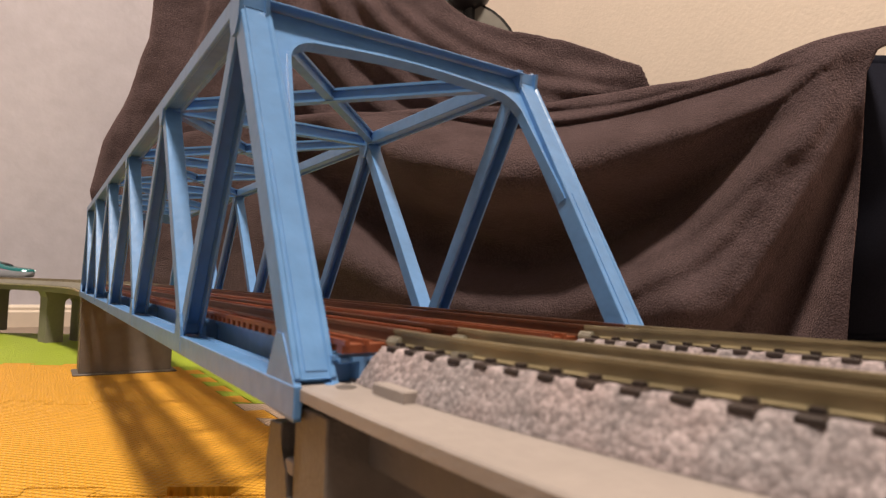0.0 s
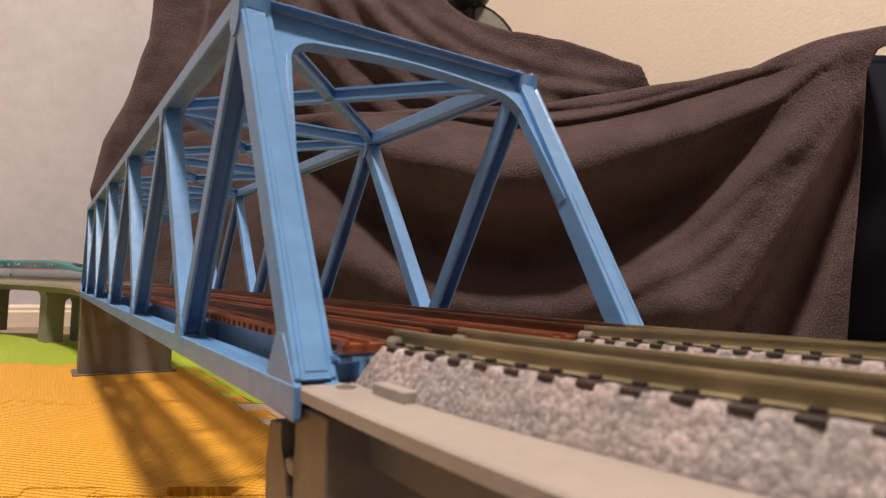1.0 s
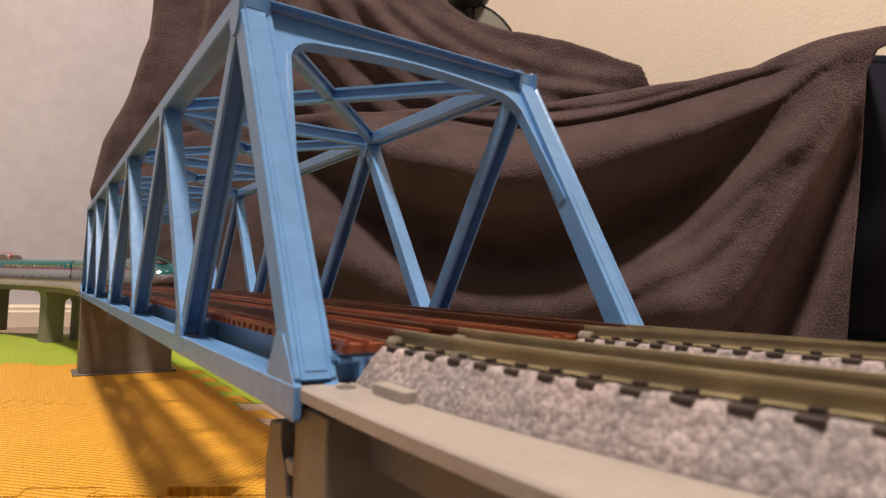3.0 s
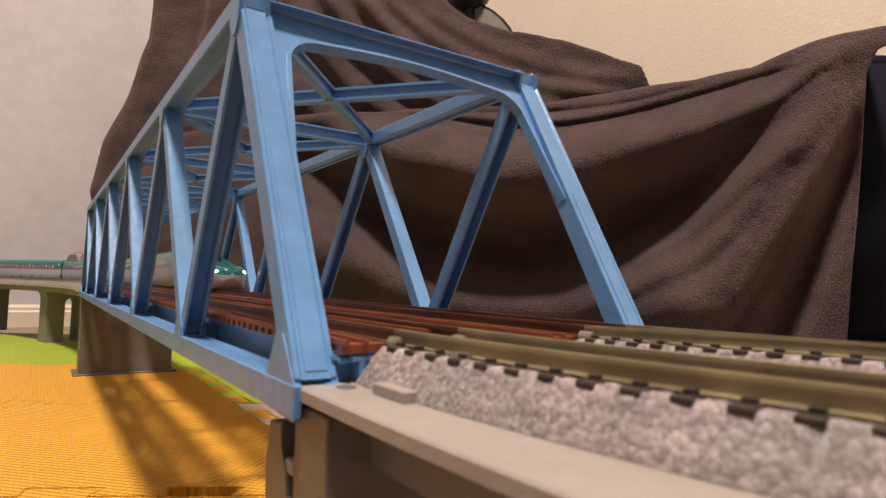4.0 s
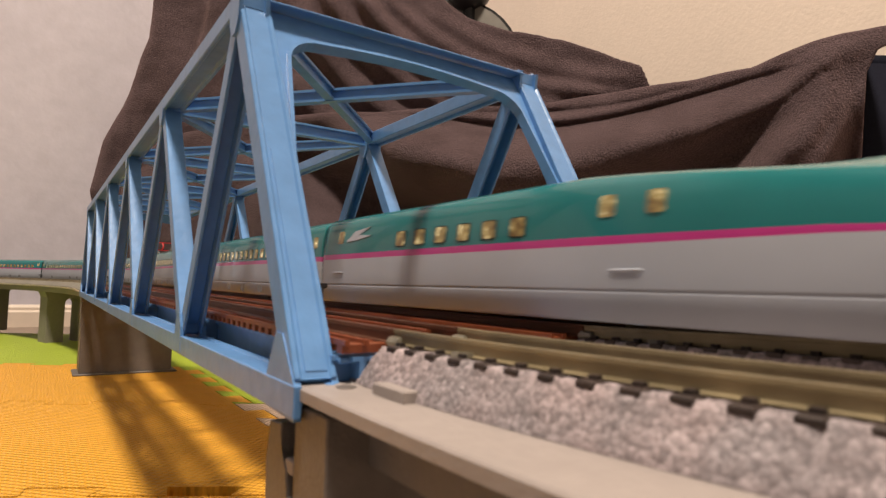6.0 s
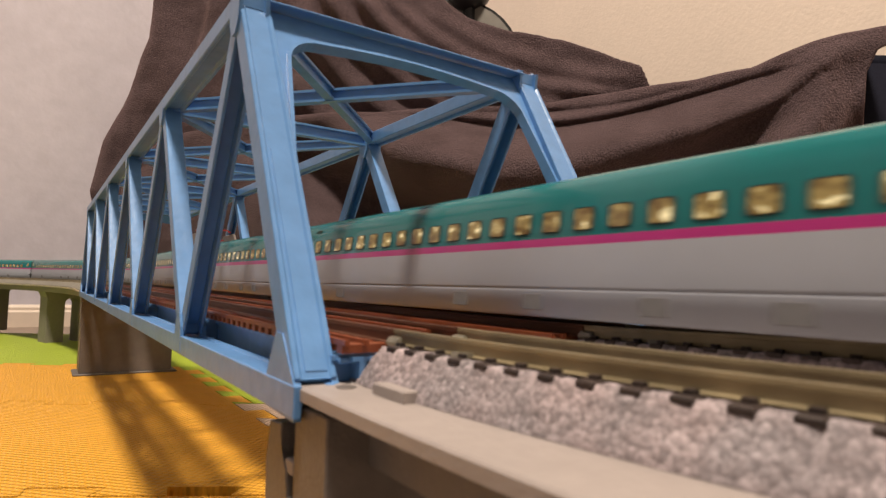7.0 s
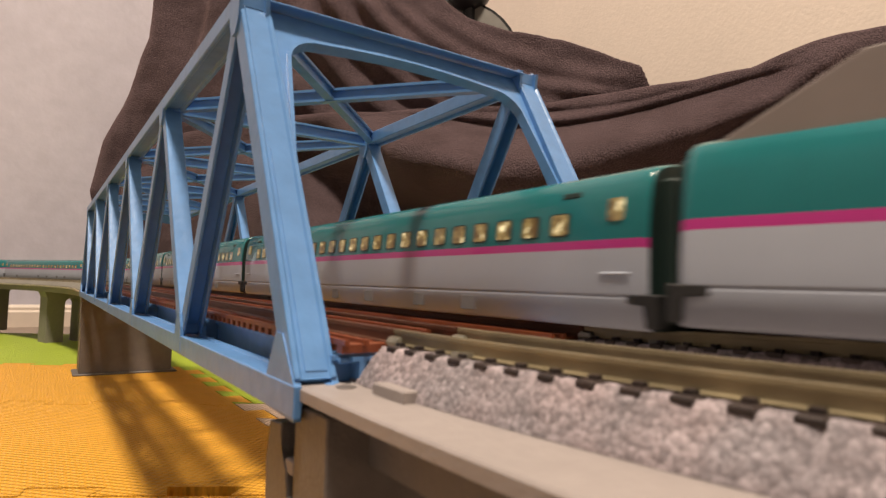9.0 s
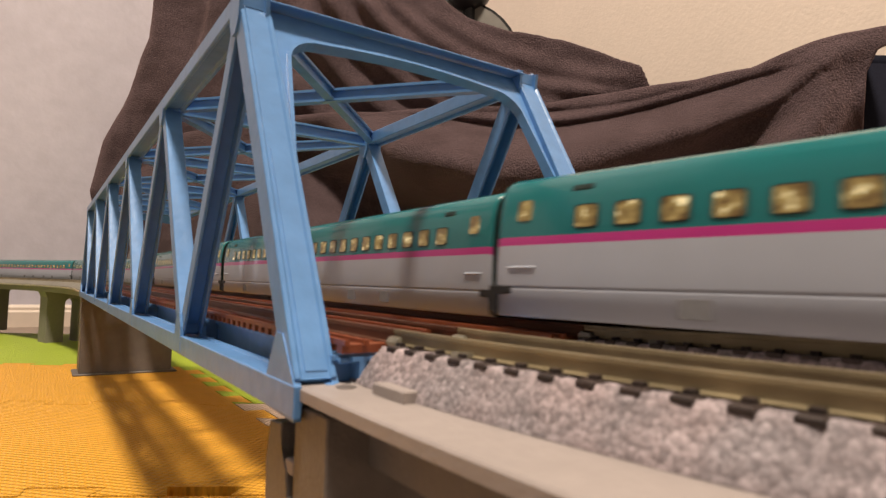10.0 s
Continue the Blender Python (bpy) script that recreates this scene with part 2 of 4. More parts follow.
def along(s, x0=X_FAR):
    """Place and heading (away from the bridge's near end) at s mm along the track that crosses the bridge at x0."""
    off = x0 - X_FAR
    if s < BEND_IN:
        if off < -20:                                   # the outer track draws in towards the inner one on the bend
            off += 6.0 * ease((BEND_IN - s) / 78)
        r = R_IN - off
        a = (BEND_IN - s) / R_IN
        c = Vector((X_FAR + R_IN, BEND_IN))
        return c + Vector((-math.cos(a), -math.sin(a))) * r, Vector((-math.sin(a), math.cos(a)))
    if s < BEND_OUT:
        return Vector((x0, s)), Vector((0, 1))
    c1 = Vector((X_FAR - R_OUT, BEND_OUT))
    if s < BEND_OUT + ARC_OUT:
        a = (s - BEND_OUT) / R_OUT
        return c1 + Vector((math.cos(a), math.sin(a))) * (R_OUT + off), Vector((-math.sin(a), math.cos(a)))
    a1 = ARC_OUT / R_OUT
    c2 = c1 + Vector((math.cos(a1), math.sin(a1))) * (R_OUT - R_BACK)
    a = a1 + (s - BEND_OUT - ARC_OUT) / R_BACK
    if a < math.pi:
        return c2 + Vector((math.cos(a), math.sin(a))) * (R_BACK + off), Vector((-math.sin(a), math.cos(a)))
    rest = (a - math.pi) * R_BACK
    return c2 + Vector((-(R_BACK + off), -rest)), Vector((0, -1))


def sweep(bm, outline, s_list, x0=X_FAR):
    """A closed outline (across, up) carried along the track; across is measured to the right of the heading."""
    rings = []
    for s in s_list:
        p, h = along(s, x0)
        right = Vector((h.y, -h.x))
        pts = [banked(u, w, s, x0) for u, w in outline]
        rings.append([bm.verts.new(((p + right * u).x * MM, (p + right * u).y * MM, w * MM)) for u, w in pts])
    n = len(outline)
    for a, b in zip(rings, rings[1:]):
        for i in range(n):
            bm.faces.new((a[i], a[(i + 1) % n], b[(i + 1) % n], b[i]))
    bm.faces.new(rings[0])
    bm.faces.new(rings[-1])


def steps(a, b, d):
    n = max(1, int(math.ceil(abs(b - a) / d)))
    return [a + (b - a) * i / n for i in range(n + 1)]


# ---- the room ----
FLOOR_Z, MAT_Z = -66.0, -56.0
ROOM = (-1500.0, 800.0, -1500.0, 1042.0)     # west, east, south, north faces


def room():
    w, e, s, n = ROOM
    top = 2400.0
    bm = bmesh.new()
    box(bm, w - 100, e + 100, s - 100, n + 100, FLOOR_Z - 60, FLOOR_Z)
    tagged(part("floor", bm, WOODFLOOR), "pale wooden floor of the room", "floor", kind="structure")
    for name, mat, dims in (("wall_north", WALL_A, (w - 100, e + 100, n, n + 100)), ("wall_south", WALL_C, (w - 100, e + 100, s - 100, s)),
                            ("wall_east", WALL_B, (e, e + 100, s, n)), ("wall_west", WALL_C, (w - 100, w, s, n))):
        bm = bmesh.new()
        box(bm, *dims, FLOOR_Z, top)
        tagged(part(name, bm, mat), "plain papered room wall", "wall", kind="structure")
    bm = bmesh.new()
    box(bm, w - 100, e + 100, s - 100, n + 100, top, top + 60)
    tagged(part("ceiling", bm, CEIL), "plain unseen ceiling, kept dark to cut bounced light", "ceiling", kind="structure")
    bm = bmesh.new()
    prism(bm, [(n - 9, FLOOR_Z), (n - 9, FLOOR_Z + 22), (n - 6, FLOOR_Z + 25), (n - 6, FLOOR_Z + 29), (n - 3, FLOOR_Z + 33), (n, FLOOR_Z + 33), (n, FLOOR_Z)],
          "x", w, e)
    tagged(part("baseboard", bm, WHITE_TRIM), "cream moulded baseboard along the wall", "baseboard", kind="structure")
    # the lamp on the ceiling that lights the room
    light = empty("ceiling_lamp", (LAMP_AT.x * 1000, LAMP_AT.y * 1000, top))
    bm = bmesh.new()
    bmesh.ops.create_cone(bm, cap_ends=True, segments=32, radius1=0.17, radius2=0.17, depth=0.03)
    base = part("base", bm, CEIL, light)
    base.location = (0, 0, -0.015)
    tagged(light, "round white ceiling lamp that lights the room", "lamp")


room()

from mathutils.geometry import tessellate_polygon

# foam play mats: seams run at an angle to the bridge
EM, EN = Vector((0.883, -0.47)), Vector((0.47, 0.883))


def mat_xy(m, n):
    return (EM.x * m + EN.x * n, EM.y * m + EN.y * n)


def tabs(m0, m1, n, depth=8.0, period=44.0, flip=1, hole=None):
    """A jigsaw edge along a seam from m0 to m1."""
    out, k, phase = [], math.floor(m0 / period), 14.0
    while k * period + phase < m1:
        b = k * period + phase
        if hole is not None and b <= hole < b + period:     # a tooth that lies open
            out += [mat_xy(b + 0.1 * period, n), mat_xy(b + 0.9 * period, n)]
            k += 1
            continue
        for dm, dn in ((0.0, 0), (0.27, 0), (0.22, 1), (0.78, 1), (0.73, 0)):
            m = b + dm * period
            if m0 <= m <= m1:
                out.append(mat_xy(m, n + flip * dn * depth))
        k += 1
    return out


def right_end(n, x=70.0):
    return (x - EN.x * n) / EM.x


def edge_right(n0, n1, x=70.0):
    """The free edge of a mat beside the bridge, with its open teeth."""
    out = []
    k, period = n0 + 10, 34.0
    while k + 26 < n1:
        for dn, dm in ((0, 0), (-3, 11), (19, 11), (16, 0)):
            out.append(mat_xy(right_end(k + dn, x) + dm, k + dn))
        k += period
    return out


def mat(name_colour, material_used, low, high, side):
    bm = bmesh.new()
    outline = low + side + list(reversed(high))
    lows = [bm.verts.new((x * MM, y * MM, FLOOR_Z * MM)) for x, y in outline]
    highs = [bm.verts.new((x * MM, y * MM, (MAT_Z - 0.5) * MM)) for x, y in outline]
    tops = [bm.verts.new((x * MM, y * MM, MAT_Z * MM)) for x, y in outline]
    n = len(outline)
    for i in range(n):
        j = (i + 1) % n
        bm.faces.new((lows[i], lows[j], highs[j], highs[i]))
        bm.faces.new((highs[i], highs[j], tops[j], tops[i]))
    for tri in tessellate_polygon([[Vector((x, y, 0)) for x, y in outline]]):
        bm.faces.new([tops[i] for i in tri])
    ob = part("foam_mat", bm, material_used)
    return tagged(ob, "interlocking " + name_colour + " foam play mat with fine woven texture", "play mat", "foam mats on the floor")


def foam_mats():
    left = -330.0
    rows = (5.0, 145.0, 287.0, 434.0)
    gap = 0.55
    for a, b in zip(rows, rows[1:]):
        lo = tabs(left, right_end(a) - 12, a + gap)
        hi = tabs(left, right_end(b) - 12, b - gap, hole=-36.0 if b == 145.0 else None)
        lo, hi = [mat_xy(left, a)] + lo + [mat_xy(right_end(a), a)], [mat_xy(left, b)] + hi + [mat_xy(right_end(b), b)]
        mat("orange-yellow", FOAM_YELLOW, lo, hi, edge_right(a, b))
    left = -490.0
    lo = [mat_xy(left, 434)] + tabs(left, right_end(434) - 12, 434 + gap) + [mat_xy(right_end(434), 434)]
    hi = [mat_xy(left, 690), mat_xy(-250, 690)]
    teeth = [(x + 0.7, y) for x, y in reversed(edge_right(287.0, 434.0))]
    cream = [(x + 0.7, y) for x, y in reversed(edge_right(145.0, 287.0))]
    mat("cream", FOAM_CREAM, [mat_xy(right_end(292) + 1, 292)] + cream + [mat_xy(right_end(148) + 1, 148)], [mat_xy(90, 292), mat_xy(90, 148)][:1],
        [mat_xy(90, 148)])
    mat("lime-green", FOAM_GREEN, lo, hi, teeth + [mat_xy(right_end(294) + 1, 294), mat_xy(-20, 294), mat_xy(-20, 480), mat_xy(-110, 560), mat_xy(-250, 575)])


foam_mats()

# ---- the blue truss bridge ----
PANEL, TOP_Z, W_IN, MW, CW = 74.6, 57.4, 56.9, 4.6, 3.8
L_BR = 6 * PANEL
FOOT, HEAD = 11.5, 42.0


def b_node(k):
    return FOOT if k == 0 else (L_BR - FOOT if k == 6 else k * PANEL)


def t_node(k):
    return HEAD if k == 0 else (L_BR - HEAD if k == 5 else (k + 0.5) * PANEL)


def channel(bm, xc, ya, za, yb, zb, deep=3.4, plate=0.6, lip=0.55):
    """A channel-section leg at the truss plane xc: a flat plate on its upper side, two flanges under it."""
    k, w, h = (-1 if yb > ya else 1), CW / 2, deep / 2
    outline = [(-w, h), (w, h), (w, -h), (w - lip, -h), (w - lip, h - plate), (lip - w, h - plate), (lip - w, -h), (-w, -h)]
    profile_bar(bm, (xc, ya, za), (xc, yb, zb), (1, 0, 0), [(u, v * k) for u, v in outline])


def truss(bridge, xp, out):
    """One side of the bridge; out is -1 or 1 towards its outer face; chords and legs are slimmer than the end posts."""
    xc = CW / 2 if out < 0 else W_IN + CW / 2
    bm = bmesh.new()
    profile_bar(bm, (xc, HEAD - 2, TOP_Z - 0.3), (xc, L_BR - HEAD + 2, TOP_Z - 0.3), (1, 0, 0), h_outline(CW + 0.9, 3.2, 0.9, 1.7))
    bevel(bm, 0.18)
    part("top_chord", bm, BLUE, bridge)
    bm = bmesh.new()
    i, w = CW / 2 - 0.45, CW / 2 + 0.45
    profile_bar(bm, (xc, 8.7, 0), (xc, L_BR - 8.7, 0), (1, 0, 0),
                [(-w, 1.3), (-i, 1.3), (-i, -0.9), (i, -0.9), (i, 1.3), (w, 1.3), (w, -2.3), (i, -2.3), (i, -2.0), (-i, -2.0), (-i, -2.3), (-w, -2.3)])
    bevel(bm, 0.18)
    part("bottom_chord", bm, BLUE, bridge)
    for k in range(6):
        for j in (k, k + 1):
            if (k, j) in ((0, 0), (5, 6)):
                continue
            bm = bmesh.new()
            channel(bm, xc, t_node(k), TOP_Z - 1.2, b_node(j), 1.8)
            bevel(bm, 0.12)
            part("diagonal", bm, BLUE, bridge)
    for k in range(1, 6):                      # gusset plates at the lower joints
        y = b_node(k)
        for s in (-1, 1):
            bm = bmesh.new()
            prism(bm, [(y - 3.4, -0.9), (y + 3.4, -0.9), (y + 2.6, 4.0), (y + 1.2, 6.5), (y - 1.2, 6.5), (y - 2.6, 4.0)],
                  "x", xc + s * (CW / 2 + 0.2) - 0.3, xc + s * (CW / 2 + 0.2) + 0.3)
            part("gusset", bm, BLUE, bridge)
    for k in range(6):
        y = t_node(k)
        for s in (-1, 1):
            bm = bmesh.new()
            prism(bm, [(y - 3.0, TOP_Z + 0.8), (y + 3.0, TOP_Z + 0.8), (y + 2.4, TOP_Z - 3.6), (y + 1, TOP_Z - 5.5), (y - 1, TOP_Z - 5.5), (y - 2.4, TOP_Z - 3.6)],
                  "x", xc + s * (CW / 2 + 0.2) - 0.3, xc + s * (CW / 2 + 0.2) + 0.3)
            part("gusset", bm, BLUE, bridge)
    xc = xp
    for end in (0, 1):                         # inclined end posts with raised edge ribs
        ya, yb = (FOOT, HEAD) if end == 0 else (L_BR - FOOT, L_BR - HEAD)
        sgn = 1 if end == 0 else -1
        bm = bmesh.new()
        a, b = (xc, ya - 1.0 * sgn, 2.2), (xc, yb, TOP_Z - 0.3)
        w = MW / 2 + 0.15
        profile_bar(bm, a, b, (1, 0, 0), [(u, v * sgn) for u, v in ((-w, -1.35), (0.7 - w, -1.35), (0.75 - w, -1.1), (w - 0.75, -1.1), (w - 0.7, -1.35), (w, -1.35),
                                                                    (w, 2.4), (w - 0.7, 2.4), (w - 0.7, 1.1), (0.7 - w, 1.1), (0.7 - w, 2.4), (-w, 2.4))])
        bevel(bm, 0.2)
        post = part("end_post", bm, BLUE, bridge)
        bm = bmesh.new()
        lo, hi = Vector(a).lerp(Vector(b), 0.015), Vector(a).lerp(Vector(b), 0.52)
        bar(bm, lo, hi, (1, 0, 0), 2.6, 0.35, 0.2, -1.05 * sgn)
        part("cover_plate", bm, BLUE, post)
        # base gusset joining post and lower chord
        for s in (-1, 1):
            bm = bmesh.new()
            prism(bm, [(ya - 2.6 * sgn, -1.6), (ya + 7 * sgn, -1.3), (ya + 7 * sgn, 2.6), (ya + 4.4 * sgn, 7.5), (ya + 2.2 * sgn, 7.5), (ya - 2.6 * sgn, 1.8)],
                  "x", xc + s * (MW / 2 - 0.1) - 0.42, xc + s * (MW / 2 - 0.1) + 0.42)
            part("gusset", bm, BLUE, post)


def portal(bridge, end):
    """The end frame's plate between the inclined posts, rounded at its lower corners."""
    ya, yb = (FOOT, HEAD) if end == 0 else (L_BR - FOOT, L_BR - HEAD)
    foot, head = Vector((0, ya, 2.2)), Vector((0, yb, TOP_Z - 0.6))
    up = (head - foot).normalized()
    length = (head - foot).length
    x0, x1 = MW - 0.2, W_IN + 0.2
    r, depth, dip = 6.0, 5.2, 31.0
    lower = [(x0, length - dip), (x0 + 0.3, length - dip), (x0 + 1.9, length - depth - r - 3.0)]
    for i in range(9):
        a = math.pi - math.pi / 2 * i / 8
        lower.append((x0 + 2.2 + r + r * math.cos(a), length - depth - r + r * math.sin(a)))
    lower += [(x0 + 2.2 + r + (x1 - x0 - 2 * r - 4.4) * k / 6, length - depth + 1.3 * math.sin(math.pi * k / 6)) for k in (1, 2, 3)]
    full = lower + [((x0 + x1) - u, v) for u, v in reversed(lower[:-1])]
    outline = [(x0, length)] + full + [(x1, length)]
    nrm = up.cross(Vector((1, 0, 0))).normalized()
    fm = Matrix(((1, 0, nrm.x, foot.x), (0, up.y, nrm.y, foot.y), (0, up.z, nrm.z, foot.z), (0, 0, 0, 1)))
    bm = bmesh.new()
    prism(bm, outline, "z", -0.5, 0.5, fm)
    plate = part("portal", bm, BLUE, bridge)
    bm = bmesh.new()                           # stiffening lip along the opening
    for (u0, v0), (u1, v1) in zip(full, full[1:]):
        pa, pb = fm @ Vector((u0, v0, 0)), fm @ Vector((u1, v1, 0))
        if (pb - pa).length > 0.01:
            bar(bm, pa, pb, nrm, 2.0, 0.6)
    part("portal_lip", bm, BLUE, plate)
    bm = bmesh.new()                           # top flange
    yo = -1 if end == 0 else 1
    bar(bm, (x0 - 0.2, yb + 1.0 * yo, TOP_Z + 0.1), (x1 + 0.2, yb + 1.0 * yo, TOP_Z + 0.1), (0, 1, 0), 4.6, 0.35)
    bevel(bm, 0.12)
    part("portal_flange", bm, BLUE, plate)


def cross_beam(bm, a, b, h=2.6, w=2.6):
    """An I-section brace, flanges level."""
    a, b = Vector(a), Vector(b)
    d = (b - a).normalized()
    side = d.cross(Vector((0, 0, 1))).normalized()
    profile_bar(bm, a, b, d.cross(side), h_outline(h + 0.6, w, 0.6, 0.7))


def truss_bridge():
    bridge = empty("truss_bridge", (0, 0, 0))
    tagged(bridge, "long sky-blue plastic model railway truss bridge with braced top", "model bridge")
    xa, xb = MW / 2, W_IN + MW / 2
    truss(bridge, xa, -1)
    truss(bridge, xb, 1)
    portal(bridge, 0)
    portal(bridge, 1)
    for k in range(1, 5):                      # struts and crossed laterals between the top chords
        bm = bmesh.new()
        cross_beam(bm, (xa, t_node(k), TOP_Z - 0.3), (xb, t_node(k), TOP_Z - 0.3), 3.0, 2.4)
        part("top_strut", bm, BLUE, bridge)
    for k in range(5):
        for p, q in ((xa, xb), (xb, xa)):
            bm = bmesh.new()
            dz = -0.1 if p < q else -0.32
            cross_beam(bm, (p, t_node(k) + 1, TOP_Z + dz), (q, t_node(k + 1) - 1, TOP_Z + dz), 2.4, 2.2)
            part("lateral_brace", bm, BLUE, bridge)
    for k in range(7):                         # floor beams and stringers
        bm = bmesh.new()
        y = b_node(k)
        profile_bar(bm, (xa + 2, y, 2.6), (xb - 2, y, 2.6), (0, 0, 1), h_outline(5.2, 3.0, 0.6, 1.0))
        part("floor_beam", bm, BLUE, bridge)
    for xc in (X_NEAR, X_FAR):
        for s in (-1, 1):
            bm = bmesh.new()
            x = xc + s * 8.0
            profile_bar(bm, (x, 8.5, 2.65), (x, L_BR - 8.5, 2.65), (0, 0, 1), h_outline(4.9, 2.6, 0.5, 0.9))
            part("stringer", bm, BLUE, bridge)
    # end shelf under the track joint
    for y in (9.3, L_BR - 12.3):
        bm = bmesh.new()
        box(bm, MW + 0.3, W_IN - 0.3, y, y + 3, 4.3, 5.0)
        bevel(bm, 0.2)
        part("end_shelf", bm, BLUE, bridge)
    return bridge


truss_bridge()


def rail_outline(x, z0, z1):
    return [(x - 0.6, z0), (x - 0.6, z0 + 0.1), (x - 0.28, z0 + 0.25), (x - 0.28, z1 - 0.55), (x - 0.42, z1 - 0.45), (x - 0.42, z1 - 0.05),
            (x + 0.42, z1 - 0.05), (x + 0.42, z1 - 0.45), (x + 0.28, z1 - 0.55), (x + 0.28, z0 + 0.25), (x + 0.6, z0 + 0.1), (x + 0.6, z0)]


def bridge_track(xc):
    """Open-deck track on the bridge: sleepers on side strips, running rails and guard rails."""
    thing = empty("bridge_track", (0, 0, 0))
    for s in (-4.5, 4.5):
        bm = bmesh.new()
        sweep(bm, rail_outline(s, TIE_Z, RAIL_Z), [7.5, L_BR - 7.5], xc)
        part("rail", bm, BROWN_RAIL, thing, "browned steel rail")
    for s in (-2.9, 2.9):
        bm = bmesh.new()
        box(bm, xc + s - 0.35, xc + s + 0.35, 12, L_BR - 12, TIE_Z - 0.1, TIE_Z + 1.1)
        part("guard_rail", bm, RED, thing)
    for s in (-10.3, -7.9, 7.9, 10.3):
        bm = bmesh.new()
        box(bm, xc + s - 0.3, xc + s + 0.3, 8, L_BR - 8, TIE_Z - 0.2, TIE_Z + 0.45)
        part("side_timber", bm, RED, thing)
    bm = bmesh.new()
    box(bm, -10.6, 10.6, -0.85, 0.85, -1.15, 0.0)
    bevel(bm, 0.12)
    first = part("sleeper", bm, RED, thing)
    first.location = (xc * MM, 9.5 * MM, TIE_Z * MM)
    y = 9.5 + 3.3
    while y < L_BR - 9:
        shared("sleeper", first.data, thing, pose(xc * MM, y * MM, TIE_Z * MM))
        y += 3.3
    return tagged(thing, "rust-red plastic bridge track with close-set sleepers", "model track", "tracks on the bridge")


bridge_track(X_NEAR)
bridge_track(X_FAR)


# ---- ballasted track and viaduct after the bridge ----
def ballast_track(xc):
    thing = empty("ballast_track", (0, 0, 0))
    rng = random.Random(7 + int(xc))
    # fine stretch beside the bridge, then a plain one round the bend
    half, slope = 6.5, 2.5
    prof = []
    for i in range(11):
        u = i / 10
        prof.append((-half - slope * (1 - u), 2.2 + (TIE_Z - 0.18 - 2.2) * (u ** 0.8)))
    top = [(-half + 2 * half * i / 22, TIE_Z - 0.18) for i in range(1, 22)]
    prof = prof + top + [(-a, b) for a, b in reversed(prof)]
    bm = bmesh.new()
    rings = []
    ss = steps(11.0, -64.0, 0.6)
    for si, s in enumerate(ss):
        p, h = along(s, xc)
        right = Vector((h.y, -h.x))
        ring = []
        for i, (u, w) in enumerate(prof):
            edge = 1 if 0 < i < len(prof) - 1 else 0
            d = Vector((rng.uniform(-1, 1), rng.uniform(-1, 1), rng.uniform(-1, 1))) * 0.05 * edge
            lump = (0.22 if abs(u) < 5.6 else 0.42) * noise.noise(Vector((u, s, w)) * 0.8) * edge
            shrink = 0.0
            if si < 8:
                shrink = (8 - si) / 8
            ww = 2.2 + (w - 2.2) * (1 - 0.75 * shrink ** 1.6)
            uu = u * (1 - 0.05 * shrink)
            uu, ww = banked(uu, ww, s, xc)
            q = p + right * uu
            ring.append(bm.verts.new(((q.x + d.x) * MM, (q.y + d.y) * MM, (ww + d.z * 0.8 + lump) * MM)))
        rings.append(ring)
    for a, b in zip(rings, rings[1:]):
        for i in range(len(prof) - 1):
            bm.faces.new((a[i], a[i + 1], b[i + 1], b[i]))
    for r in (rings[0], rings[-1]):
        bm.faces.new(r)
    part("ballast", bm, BALLAST, thing, "grey-pink stone ballast shoulder", smooth=True)
    bm = bmesh.new()
    sweep(bm, [(-half - slope, 2.2), (-half, TIE_Z - 0.18), (half, TIE_Z - 0.18), (half + slope, 2.2)], steps(-64, -820, 12), xc)
    part("ballast", bm, BALLAST, thing)
    for s in (-4.5, 4.5):
        bm = bmesh.new()
        sweep(bm, rail_outline(s, TIE_Z, RAIL_Z), steps(7.3, -820, 5), xc)
        part("rail", bm, RAIL, thing, "dull yellowish nickel rail")
        # rail joiner at the bridge end
        bm = bmesh.new()
        sweep(bm, [(s - 1.1, TIE_Z - 0.3), (s - 1.0, TIE_Z + 0.5), (s - 0.5, TIE_Z + 0.85), (s + 0.5, TIE_Z + 0.85), (s + 1.0, TIE_Z + 0.5), (s + 1.1, TIE_Z - 0.3)],
              [8.0, 7.3, 5.9, 5.4], xc)
        bevel(bm, 0.18, 2)
        part("rail_joiner", bm, JOINER, thing, "translucent grey rail joiner")
        bm = bmesh.new()
        sweep(bm, [(s - 1.0, TIE_Z - 0.2), (s - 0.9, TIE_Z + 0.4), (s + 0.9, TIE_Z + 0.4), (s + 1.0, TIE_Z - 0.2)], [-4.0, -6.5], xc)
        part("rail_clip", bm, JOINER, thing, "pale rail clip")
    bm = bmesh.new()
    box(bm, -6.9, 6.9, -0.85, 0.85, -0.6, 0.0)
    bevel(bm, 0.12)
    for x in (-4.5, 4.5):
        for d in (-1, 1):
            box(bm, x + d * 1.0 - 0.35, x + d * 1.0 + 0.35, -0.42, 0.42, 0.0, 0.36)
    first = part("sleeper", bm, SLEEPER, thing)
    s = 4.6
    place = True
    far = bmesh.new()
